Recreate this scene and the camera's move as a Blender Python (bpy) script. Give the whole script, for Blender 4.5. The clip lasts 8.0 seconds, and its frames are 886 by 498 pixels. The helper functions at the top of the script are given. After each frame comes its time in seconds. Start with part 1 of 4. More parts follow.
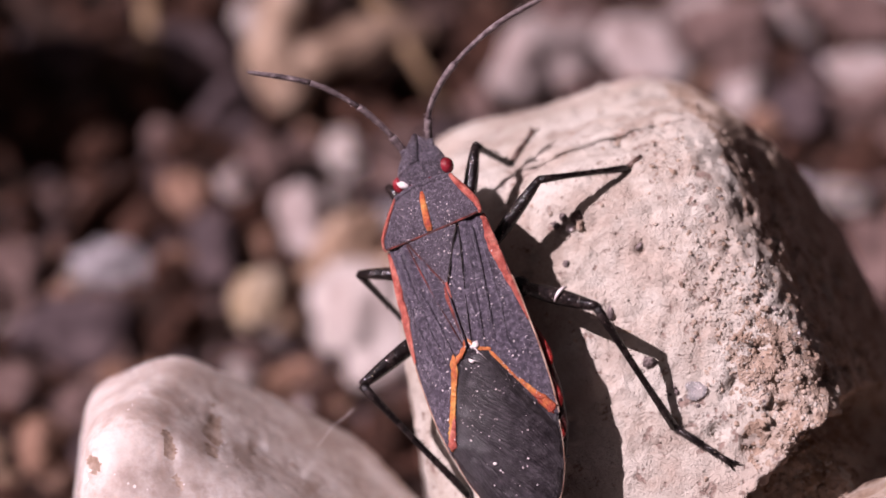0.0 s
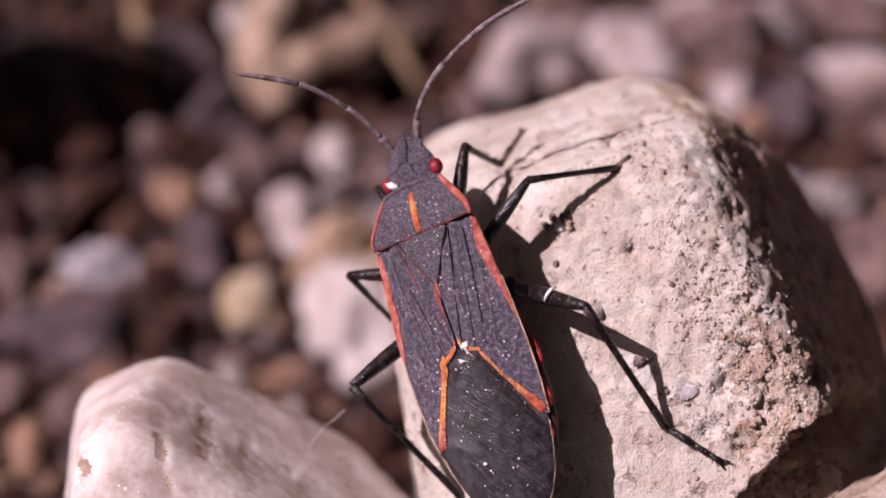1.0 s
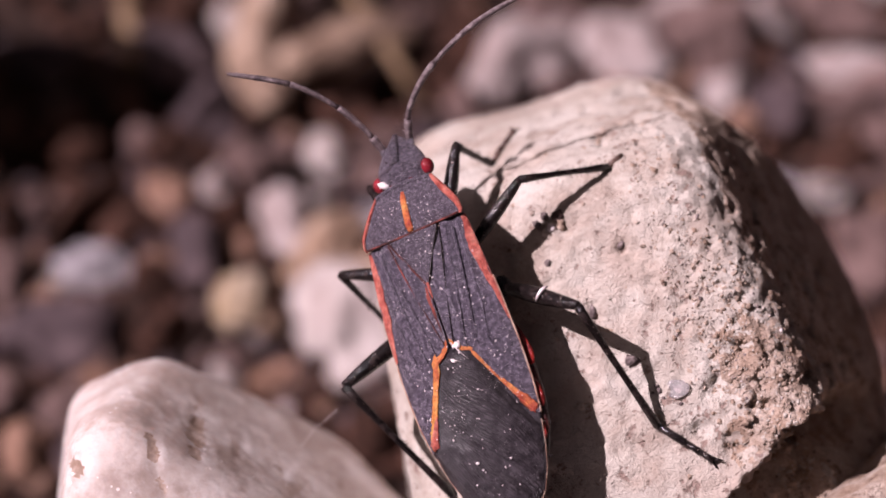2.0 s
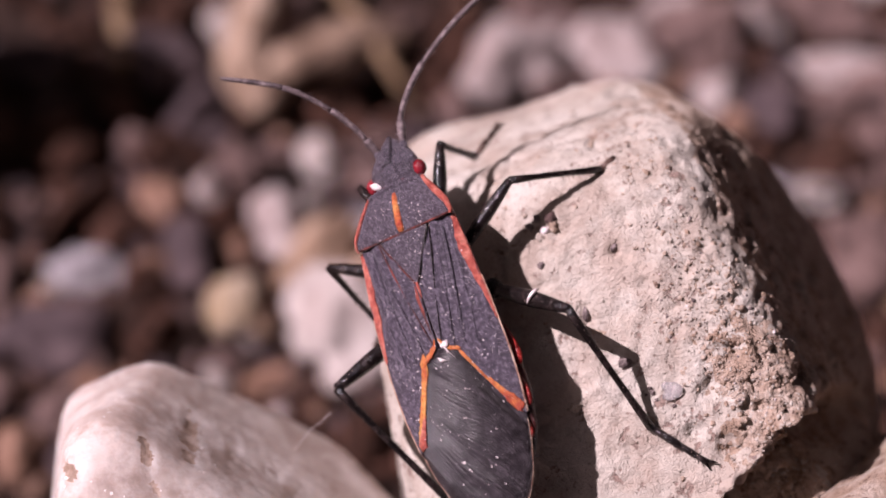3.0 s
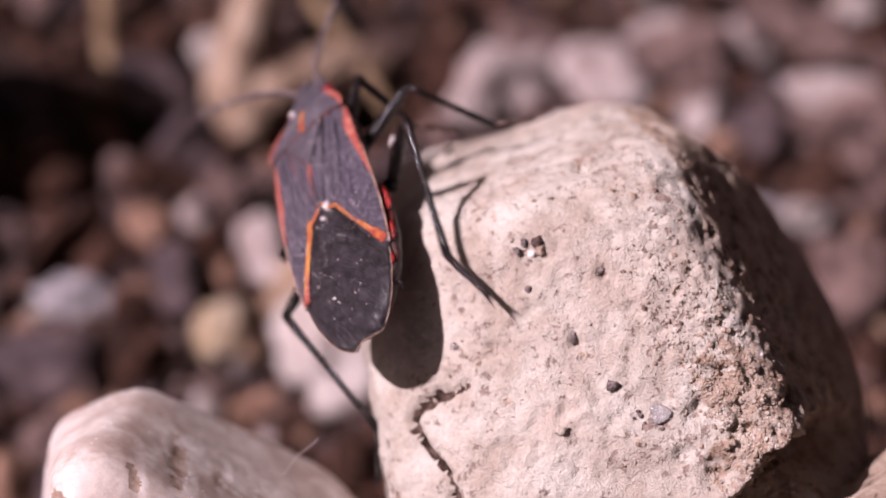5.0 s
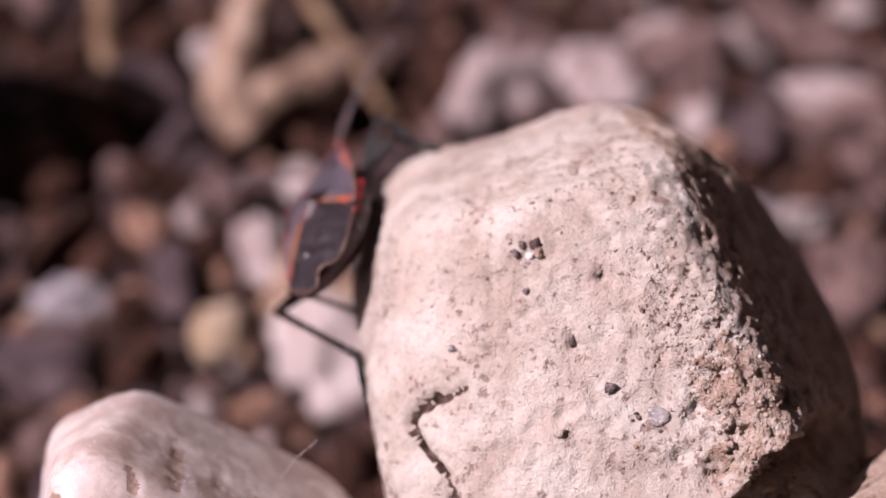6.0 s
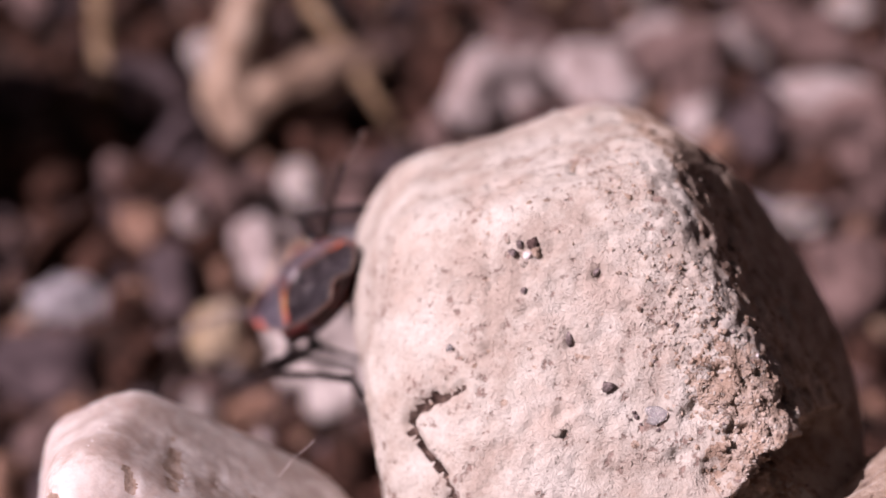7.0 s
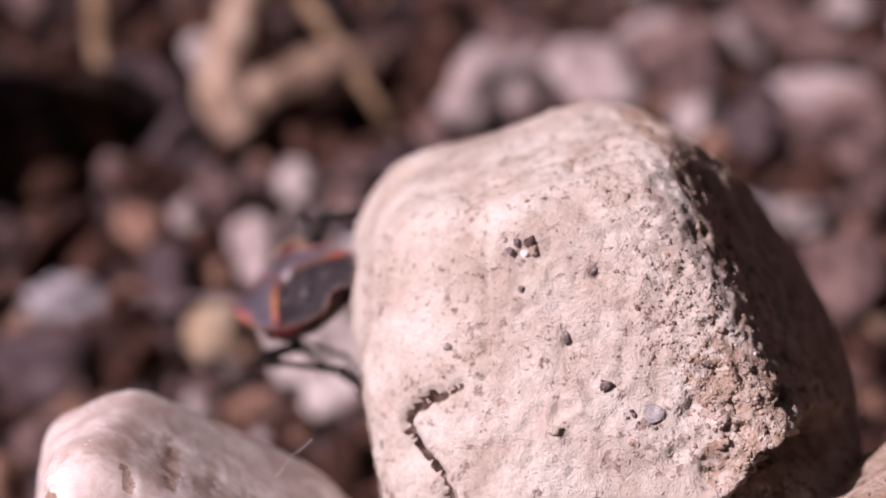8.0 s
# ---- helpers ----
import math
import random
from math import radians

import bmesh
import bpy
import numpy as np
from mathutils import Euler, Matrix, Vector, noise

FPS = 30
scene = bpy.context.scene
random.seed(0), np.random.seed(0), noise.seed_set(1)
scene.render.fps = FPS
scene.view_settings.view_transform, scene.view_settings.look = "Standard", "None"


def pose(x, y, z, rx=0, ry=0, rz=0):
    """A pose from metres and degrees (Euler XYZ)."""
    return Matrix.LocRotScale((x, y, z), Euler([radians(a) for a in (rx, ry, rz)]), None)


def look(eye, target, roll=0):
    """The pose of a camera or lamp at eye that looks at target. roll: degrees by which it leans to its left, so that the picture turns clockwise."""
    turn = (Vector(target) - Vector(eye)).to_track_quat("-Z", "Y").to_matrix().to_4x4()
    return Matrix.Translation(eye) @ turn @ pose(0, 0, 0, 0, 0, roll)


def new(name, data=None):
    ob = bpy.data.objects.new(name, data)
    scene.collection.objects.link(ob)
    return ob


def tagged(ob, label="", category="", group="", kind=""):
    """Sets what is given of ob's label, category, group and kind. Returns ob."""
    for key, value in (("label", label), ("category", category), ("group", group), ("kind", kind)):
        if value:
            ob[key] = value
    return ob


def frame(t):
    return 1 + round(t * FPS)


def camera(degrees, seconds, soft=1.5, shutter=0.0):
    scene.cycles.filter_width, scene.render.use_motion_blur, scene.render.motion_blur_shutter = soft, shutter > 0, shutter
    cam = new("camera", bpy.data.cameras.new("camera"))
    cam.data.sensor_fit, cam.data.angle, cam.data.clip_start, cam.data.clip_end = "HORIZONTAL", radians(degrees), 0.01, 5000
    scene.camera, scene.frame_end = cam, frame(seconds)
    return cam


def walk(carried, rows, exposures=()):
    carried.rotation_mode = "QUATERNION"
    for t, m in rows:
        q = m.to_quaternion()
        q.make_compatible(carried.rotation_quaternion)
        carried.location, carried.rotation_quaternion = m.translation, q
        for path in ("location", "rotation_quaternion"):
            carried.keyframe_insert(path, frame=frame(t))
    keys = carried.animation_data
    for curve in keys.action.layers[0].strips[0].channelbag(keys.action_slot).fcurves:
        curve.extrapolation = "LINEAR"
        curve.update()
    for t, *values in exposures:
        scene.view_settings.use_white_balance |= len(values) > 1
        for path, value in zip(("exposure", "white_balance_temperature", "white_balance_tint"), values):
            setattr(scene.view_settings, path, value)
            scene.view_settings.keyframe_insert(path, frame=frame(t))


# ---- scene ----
cam = camera(20.43, 8.0, soft=1.6, shutter=0.5)
cam.data.dof.use_dof = True
cam.data.dof.focus_distance = 0.0737
cam.data.dof.aperture_fstop = 45.0

MM = 0.001  # the place is a few centimetres wide: lengths below are in millimetres


def mm(x, y, z, rx=0, ry=0, rz=0):
    return pose(x * MM, y * MM, z * MM, rx, ry, rz)


EYE = (0.0, -50.185 * MM, 73.736 * MM)
AIM = [
    (0.0, 0.000, 0.000, 18.000), (0.5, 0.138, 0.038, 18.035), (1.0, 0.310, 0.013, 18.012),
    (1.5, 0.466, -0.019, 17.983), (1.7, 0.500, -0.013, 17.988), (2.8, 0.741, 0.051, 18.046),
    (3.0, 0.776, 0.064, 18.058), (3.5, 0.931, 0.154, 18.138), (4.0, 1.034, 0.397, 18.358),
    (4.5, 1.103, 0.551, 18.496), (4.7, 1.138, 0.577, 18.519), (5.8, 1.224, 0.660, 18.594),
    (6.0, 1.241, 0.660, 18.594), (6.5, 1.293, 0.647, 18.583), (7.0, 1.310, 0.647, 18.583),
    (7.5, 1.379, 0.628, 18.565), (8.0, 1.388, 0.615, 18.554),
]
walk(cam, [(t, look(EYE, (x * MM, y * MM, z * MM))) for t, x, y, z in AIM], exposures=[(0.0, 0.51, 6500, 36), (8.0, 0.51, 6500, 36)])

# ---- daylight ----
SUN = Vector((-0.62, -0.094, 0.777)).normalized()
world = bpy.data.worlds.new("sky")
scene.world = world
world.use_nodes = True
wn = world.node_tree.nodes
sky = wn.new("ShaderNodeTexSky")
sky.sky_type = "NISHITA"
sky.sun_disc = False
sky.air_density, sky.dust_density, sky.ozone_density = 0.2, 10.0, 0.0
sky.sun_elevation = math.asin(SUN.z)
sky.sun_rotation = math.atan2(SUN.x, SUN.y)
world.node_tree.links.new(sky.outputs[0], wn["Background"].inputs[0])
wn["Background"].inputs[1].default_value = 0.013
lamp = bpy.data.lights.new("sun", "SUN")
lamp.energy, lamp.angle, lamp.color = 5.0, radians(0.55), (1.0, 0.965, 0.945)
sun = new("sun", lamp)
sun.matrix_world = look(SUN * 2, (0, 0, 0))


# ---- materials ----
def material(name, dark, mid, light, size, rough=0.8, relief=0.2, fine=0.3, gloss=0.3, specks=None, speck_size=0.4,
             speck_amount=0.12, mottling=0.35, patch=None, pits=None, pit_size=0.38, pit_amount=0.6):
    """A mineral or skin surface: patches of `size` mm, grains of `fine` mm, relief in mm, optional specks."""
    m = bpy.data.materials.new(name)
    m.use_nodes = True
    n, link = m.node_tree.nodes, m.node_tree.links.new
    b = n["Principled BSDF"]
    co = n.new("ShaderNodeTexCoord").outputs["Object"]

    def tex(mm_size, detail=4.0, roughness=0.6):
        t = n.new("ShaderNodeTexNoise")
        t.inputs["Scale"].default_value = 1000.0 / mm_size
        t.inputs["Detail"].default_value = detail
        t.inputs["Roughness"].default_value = roughness
        link(co, t.inputs["Vector"])
        return t.outputs["Fac"]

    ramp = n.new("ShaderNodeValToRGB")
    e = ramp.color_ramp.elements
    e[0].position, e[0].color = 0.37, (*dark, 1)
    e[1].position, e[1].color = 0.64, (*light, 1)
    middle = ramp.color_ramp.elements.new(0.5)
    middle.color = (*mid, 1)
    link(tex(size, 5.0), ramp.inputs["Fac"])
    grain = n.new("ShaderNodeMix")
    grain.data_type, grain.blend_type = "RGBA", "MULTIPLY"
    grain.inputs[0].default_value = mottling
    gramp = n.new("ShaderNodeValToRGB")
    gramp.color_ramp.elements[0].position, gramp.color_ramp.elements[1].position = 0.36, 0.56
    gramp.color_ramp.elements[0].color = (0.45, 0.41, 0.39, 1)
    link(tex(fine, 3.0), gramp.inputs["Fac"])
    link(ramp.outputs["Color"], grain.inputs[6])
    link(gramp.outputs["Color"], grain.inputs[7])
    colour = grain.outputs[2]
    if patch:
        area = n.new("ShaderNodeMix")
        area.data_type = "RGBA"
        pramp = n.new("ShaderNodeValToRGB")
        pramp.color_ramp.elements[0].position, pramp.color_ramp.elements[1].position = 0.50, 0.66
        link(tex(size * 2.7, 6.0, 0.7), pramp.inputs["Fac"])
        link(pramp.outputs["Color"], area.inputs[0])
        link(colour, area.inputs[6])
        area.inputs[7].default_value = (*patch, 1)
        colour = area.outputs[2]
    if specks:
        v = n.new("ShaderNodeTexVoronoi")
        v.inputs["Scale"].default_value = 1000.0 / speck_size
        link(co, v.inputs["Vector"])
        pick = n.new("ShaderNodeMath")
        pick.operation = "LESS_THAN"
        pick.inputs[1].default_value = speck_amount
        wob = n.new("ShaderNodeMath")
        wob.operation = "MULTIPLY_ADD"
        link(tex(speck_size * 3, 2.0), wob.inputs[0])
        wob.inputs[1].default_value = 0.5
        link(v.outputs["Distance"], wob.inputs[2])
        off = n.new("ShaderNodeMath")
        off.operation = "SUBTRACT"
        off.inputs[1].default_value = 0.2
        link(wob.outputs[0], off.inputs[0])
        link(off.outputs[0], pick.inputs[0])
        mix = n.new("ShaderNodeMix")
        mix.data_type = "RGBA"
        link(pick.outputs[0], mix.inputs[0])
        link(colour, mix.inputs[6])
        mix.inputs[7].default_value = (*specks, 1)
        colour = mix.outputs[2]
    hollow = None
    if pits:
        field = n.new("ShaderNodeMath")
        field.operation = "MULTIPLY_ADD"
        link(tex(pit_size * 5, 3.0), field.inputs[0])
        field.inputs[1].default_value = 0.45
        link(tex(pit_size, 4.0, 0.7), field.inputs[2])
        hollow = n.new("ShaderNodeMapRange")
        hollow.inputs["From Min"].default_value, hollow.inputs["From Max"].default_value = pit_amount + 0.035, pit_amount - 0.035
        link(field.outputs[0], hollow.inputs["Value"])
        mix = n.new("ShaderNodeMix")
        mix.data_type = "RGBA"
        link(hollow.outputs["Result"], mix.inputs[0])
        link(colour, mix.inputs[6])
        mix.inputs[7].default_value = (*pits, 1)
        colour = mix.outputs[2]
    link(colour, b.inputs["Base Color"])
    b.inputs["Roughness"].default_value = rough
    b.inputs["Specular IOR Level"].default_value = gloss
    if relief:
        bump = n.new("ShaderNodeBump")
        bump.inputs["Strength"].default_value = 1.0
        bump.inputs["Distance"].default_value = relief * MM
        add = n.new("ShaderNodeMath")
        add.operation = "MULTIPLY_ADD"
        link(tex(fine * 0.45, 3.0, 0.6), add.inputs[0])
        add.inputs[1].default_value = 0.38
        link(tex(fine * 1.8, 5.0, 0.65), add.inputs[2])
        height = add.outputs[0]
        if hollow:
            deep = n.new("ShaderNodeMath")
            deep.operation = "MULTIPLY_ADD"
            link(hollow.outputs["Result"], deep.inputs[0])
            deep.inputs[1].default_value = -0.35
            link(height, deep.inputs[2])
            height = deep.outputs[0]
        link(height, bump.inputs["Height"])
        link(bump.outputs["Normal"], b.inputs["Normal"])
    return m


BOULDER = material("weathered_sandstone", (0.40, 0.326, 0.272), (0.475, 0.4157, 0.3588), (0.545, 0.4968, 0.4412), 1.8, 0.92, 0.10, 0.14, 0.15,
                   pits=(0.28, 0.1993, 0.1662), pit_size=0.34, pit_amount=0.595, mottling=0.24, patch=(0.475, 0.3839, 0.323))
CRUST = material("crumbly_brown_crust", (0.4, 0.2799, 0.2071), (0.49, 0.3694, 0.2898), (0.57, 0.4617, 0.3847), 0.9, 0.95, 0.20, 0.14, 0.15,
                 pits=(0.22, 0.1458, 0.114), pit_size=0.36, pit_amount=0.61, mottling=0.3)
# dark earth colour that also stands in for the crack's shade
CRACK = material("crack_earth_and_shade", (0.03, 0.0175, 0.0133), (0.08, 0.0505, 0.0399), (0.17, 0.1166, 0.095), 0.4, 0.95, 0.15, 0.2, 0.1)
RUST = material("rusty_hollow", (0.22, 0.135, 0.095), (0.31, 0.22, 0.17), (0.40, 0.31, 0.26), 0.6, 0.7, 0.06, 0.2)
QUARTZ = material("pink_quartz", (0.33, 0.2635, 0.2305), (0.402, 0.3375, 0.3055), (0.482, 0.424, 0.393), 1.3, 0.62, 0.02, 0.22, 0.18,
                  specks=(0.6768, 0.6204, 0.6016), speck_size=0.45, speck_amount=0.12, mottling=0.15, patch=(0.5546, 0.4982, 0.47))
milky = QUARTZ.node_tree.nodes["Principled BSDF"].inputs
milky["Subsurface Weight"].default_value = 0.7
milky["Subsurface Radius"].default_value = (1.0, 0.8, 0.7)
milky["Subsurface Scale"].default_value = 4.5 * MM
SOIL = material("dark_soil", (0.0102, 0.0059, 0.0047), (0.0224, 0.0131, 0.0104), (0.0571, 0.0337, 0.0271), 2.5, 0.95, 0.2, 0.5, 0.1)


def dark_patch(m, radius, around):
    """Soil nearly black within radius mm of the boulder; paler farther out, to bounce light."""
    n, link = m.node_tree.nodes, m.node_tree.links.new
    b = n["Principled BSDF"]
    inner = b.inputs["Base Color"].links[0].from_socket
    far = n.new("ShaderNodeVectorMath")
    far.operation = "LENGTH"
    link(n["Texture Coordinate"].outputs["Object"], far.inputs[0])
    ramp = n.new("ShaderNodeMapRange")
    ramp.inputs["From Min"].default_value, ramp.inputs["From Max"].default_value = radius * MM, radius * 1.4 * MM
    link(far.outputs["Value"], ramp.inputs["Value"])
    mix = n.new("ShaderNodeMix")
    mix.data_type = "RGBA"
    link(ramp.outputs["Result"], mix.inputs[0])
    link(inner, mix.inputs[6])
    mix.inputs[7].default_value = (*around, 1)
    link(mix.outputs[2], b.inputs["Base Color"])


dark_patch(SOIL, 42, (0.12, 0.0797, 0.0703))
STONES = {
    "tan": material("tan_stone", (0.22, 0.1361, 0.0855), (0.37, 0.243, 0.1662), (0.5, 0.3596, 0.266), 1.5),
    "white": material("white_stone", (0.292, 0.2343, 0.2128), (0.404, 0.3431, 0.3182), (0.516, 0.451, 0.4246), 2.0),
    "mauve": material("mauve_stone", (0.072, 0.0418, 0.037), (0.138, 0.0846, 0.075), (0.24, 0.1584, 0.1425), 1.2),
    "blue": material("bluish_stone", (0.17, 0.148, 0.152), (0.36, 0.328, 0.347), (0.56, 0.522, 0.525), 1.5),
    "yellow": material("cream_stone", (0.25, 0.1652, 0.0808), (0.42, 0.3208, 0.228), (0.52, 0.4277, 0.342), 1.5),
    "pale": material("pale_pink_stone", (0.23, 0.1701, 0.1568), (0.36, 0.2916, 0.2755), (0.49, 0.418, 0.399), 1.6),
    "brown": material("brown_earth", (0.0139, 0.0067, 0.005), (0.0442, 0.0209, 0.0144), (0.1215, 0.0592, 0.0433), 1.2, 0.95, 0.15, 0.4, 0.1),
    "orange": material("orange_clay", (0.155, 0.0836, 0.0532), (0.258, 0.1419, 0.0978), (0.327, 0.2002, 0.1472), 1.5),
    "plum": material("plum_stone", (0.035, 0.0224, 0.0247), (0.068, 0.0447, 0.0475), (0.12, 0.0816, 0.0836), 1.5),
}
STRAW = material("dry_straw", (0.11, 0.0661, 0.0342), (0.2, 0.1264, 0.0712), (0.3, 0.2041, 0.1235), 1.5)
TWIG = material("tan_twig", (0.16, 0.1021, 0.0703), (0.31, 0.209, 0.1472), (0.47, 0.3499, 0.266), 2.0)
CUTICLE = material("dusty_cuticle", (0.044, 0.036, 0.049), (0.086, 0.071, 0.093), (0.160, 0.135, 0.168), 0.10, 0.36, 0.08, 0.05, 0.5,
                   specks=(0.50, 0.45, 0.49), speck_size=0.055, speck_amount=0.17, mottling=0.7, pits=(0.25, 0.215, 0.25), pit_size=0.08, pit_amount=0.60)
# bluish tint includes the wing's sky sheen; specks paint dust and sparkle
WING = material("charcoal_wing", (0.040, 0.032, 0.046), (0.080, 0.065, 0.090), (0.165, 0.138, 0.178), 0.13, 0.34, 0.07, 0.05, 0.5,
                specks=(0.58, 0.52, 0.57), speck_size=0.06, speck_amount=0.15, mottling=0.55, pits=(0.26, 0.225, 0.265), pit_size=0.12, pit_amount=0.60)
FILM = material("smoky_membrane", (0.015, 0.0115, 0.0145), (0.028, 0.022, 0.027), (0.054, 0.044, 0.052), 0.4, 0.32, 0.08, 0.06, 0.5,
                specks=(0.38, 0.32, 0.34), speck_size=0.07, speck_amount=0.13, mottling=0.6)
VEIN = material("dark_vein", (0.006, 0.0045, 0.005), (0.012, 0.009, 0.010), (0.030, 0.024, 0.027), 0.25, 0.30, 0.0, 0.1, 0.5)
GLINT = material("painted_vein_glint", (0.022, 0.018, 0.021), (0.048, 0.039, 0.045), (0.12, 0.10, 0.112), 0.2, 0.26, 0.0, 0.1, 0.55)
RIB = material("grey_rib", (0.045, 0.036, 0.044), (0.085, 0.070, 0.082), (0.18, 0.155, 0.17), 0.25, 0.4, 0.05, 0.08, 0.5)
# pale specks paint the leg's dots and its glossy spots
LEGS = material("black_leg", (0.005, 0.0035, 0.0035), (0.010, 0.007, 0.007), (0.026, 0.018, 0.017), 0.35, 0.14, 0.03, 0.11, 0.4,
                specks=(0.24, 0.18, 0.15), speck_size=0.13, speck_amount=0.16, mottling=0.5)
FOOT = material("brown_foot", (0.035, 0.020, 0.016), (0.085, 0.050, 0.040), (0.17, 0.11, 0.09), 0.3, 0.25, 0.03, 0.10, 0.4, mottling=0.5)
FEELER = material("brown_antenna", (0.064, 0.0448, 0.048), (0.128, 0.0928, 0.096), (0.256, 0.2, 0.2), 0.3, 0.4, 0.05, 0.09, 0.4, mottling=0.5)
RED = material("scarlet_margin", (0.30, 0.045, 0.032), (0.48, 0.11, 0.078), (0.60, 0.22, 0.165), 0.5, 0.45, 0.1, 0.10, 0.45, mottling=0.65)
DARKRED = material("dull_red_edge", (0.03, 0.012, 0.012), (0.10, 0.022, 0.018), (0.30, 0.060, 0.042), 0.7, 0.45, 0.1, 0.10, 0.45, mottling=0.4)
TANRIM = material("tan_rim", (0.22, 0.10, 0.07), (0.36, 0.21, 0.15), (0.50, 0.36, 0.28), 0.5, 0.45, 0.05, 0.10, 0.45, mottling=0.3)
ORANGE = material("orange_stripe", (0.34, 0.05, 0.025), (0.52, 0.14, 0.04), (0.60, 0.25, 0.07), 0.6, 0.45, 0.08, 0.1, 0.4, mottling=0.75)
GOLD = material("golden_stripe", (0.44, 0.11, 0.03), (0.56, 0.22, 0.045), (0.64, 0.33, 0.09), 0.5, 0.42, 0.05, 0.1, 0.4, mottling=0.65)
UNDER = material("shaded_underside", (0.012, 0.004, 0.004), (0.035, 0.007, 0.006), (0.11, 0.012, 0.010), 0.9, 0.4, 0.1, 0.2, 0.5, mottling=0.3)
BELLY = material("red_belly", (0.15, 0.006, 0.005), (0.28, 0.014, 0.010), (0.42, 0.032, 0.020), 0.7, 0.35, 0.1, 0.2, 0.5, mottling=0.3)
EYE_RED = material("ruby_eye", (0.10, 0.004, 0.008), (0.18, 0.008, 0.014), (0.28, 0.02, 0.03), 0.3, 0.24, 0.02, 0.05, 0.4, mottling=0.35)
PALE = material("pale_debris", (0.55, 0.46, 0.45), (0.70, 0.62, 0.61), (0.80, 0.74, 0.74), 0.3, 0.4, 0.02, 0.1, 0.5, mottling=0.15)
DARKGRAIN = material("dark_grain", (0.07, 0.05, 0.047), (0.15, 0.115, 0.11), (0.28, 0.22, 0.21), 0.2, 0.7, 0.04, 0.1)


def crystal():
    m = bpy.data.materials.new("clear_crystal")
    m.use_nodes = True
    b = m.node_tree.nodes["Principled BSDF"]
    b.inputs["Base Color"].default_value = (0.86, 0.83, 0.83, 1)
    b.inputs["Roughness"].default_value = 0.06
    b.inputs["Transmission Weight"].default_value = 0.82
    b.inputs["IOR"].default_value = 1.5
    return m


CRYSTAL = crystal()


# ---- mesh tools (all lengths in mm) ----
def part(name, bm, mat, parent=None, label="", smooth=True):
    mesh = bpy.data.meshes.new(name)
    bmesh.ops.recalc_face_normals(bm, faces=bm.faces)
    bm.to_mesh(mesh)
    bm.free()
    mesh.transform(Matrix.Scale(MM, 4))
    if smooth:
        mesh.shade_smooth()
    mesh.materials.append(mat)
    ob = new(name, mesh)
    if parent:
        ob.parent = parent
    if label:
        tagged(ob, label)
    return ob


def tube(bm, pts, radii, seg=8, flat=1.0):
    """A round bar along pts with a radius at each, closed at both ends; flat lowers it."""
    pts = [Vector(p) for p in pts]
    rings, side = [], None
    for i, p in enumerate(pts):
        d = (pts[min(i + 1, len(pts) - 1)] - pts[max(i - 1, 0)]).normalized()
        if side is None:
            side = d.orthogonal().normalized() if flat == 1.0 else d.cross(Vector((0, 0, 1))).normalized()
        side = (side - d * side.dot(d)).normalized()
        up = d.cross(side)
        rings.append([bm.verts.new(p + radii[i] * (math.cos(a) * side + flat * math.sin(a) * up))
                      for a in (2 * math.pi * k / seg for k in range(seg))])
    for a, b in zip(rings, rings[1:]):
        for k in range(seg):
            bm.faces.new((a[k], a[(k + 1) % seg], b[(k + 1) % seg], b[k]))
    bm.faces.new(rings[0][::-1])
    bm.faces.new(rings[-1])
    return bm


def ball(bm, centre, r, squash=(1, 1, 1), sub=2):
    made = bmesh.ops.create_icosphere(bm, subdivisions=sub, radius=r)
    for v in made["verts"]:
        v.co = Vector((v.co.x * squash[0], v.co.y * squash[1], v.co.z * squash[2])) + Vector(centre)
    return bm


def sphere_points(sub):
    bm = bmesh.new()
    bmesh.ops.create_icosphere(bm, subdivisions=sub, radius=1.0)
    g = np.array([v.co[:] for v in bm.verts])
    f = [[v.index for v in q.verts] for q in bm.faces]
    bm.free()
    return g / np.linalg.norm(g, axis=1)[:, None], f


def faceted(g, planes, power):
    """How far a stone with these faces (normal, distance) reaches along each direction, its edges worn round."""
    n = np.array([p[0] for p in planes], float)
    n /= np.linalg.norm(n, axis=1)[:, None]
    d = np.array([p[1] for p in planes], float)
    return ((np.maximum(g @ n.T, 0) / d) ** power).sum(1) ** (-1 / power)


def bumps(pts, size, octaves=3, seed=0.0):
    return np.array([noise.fractal(Vector(p) / size + Vector((seed, seed * 1.7, 3.1)), 0.9, 2.1, octaves) for p in pts])


def stone_mesh(name, pts, faces, mat):
    mesh = bpy.data.meshes.new(name)
    mesh.from_pydata((pts * MM).tolist(), [], faces)
    mesh.shade_smooth()
    mesh.materials.append(mat)
    return mesh


DEEP = Matrix.Translation(EYE) @ Matrix.Scale(1.22, 4) @ Matrix.Translation(-Vector(EYE))  # the gravel lies 16 mm lower than its plan


def lowered(ob):
    """Sets a thing of the gravel plan down to its depth."""
    ob.matrix_world = DEEP @ ob.matrix_world
    return ob


def footed(p, z0, bottom):
    """Draws the foot of a stone, below z0, down into the gravel."""
    low = p[:, 2] < z0
    p[low, 2] = z0 + (p[low, 2] - z0) * (bottom - z0) / (p[:, 2].min() - z0)
    return p


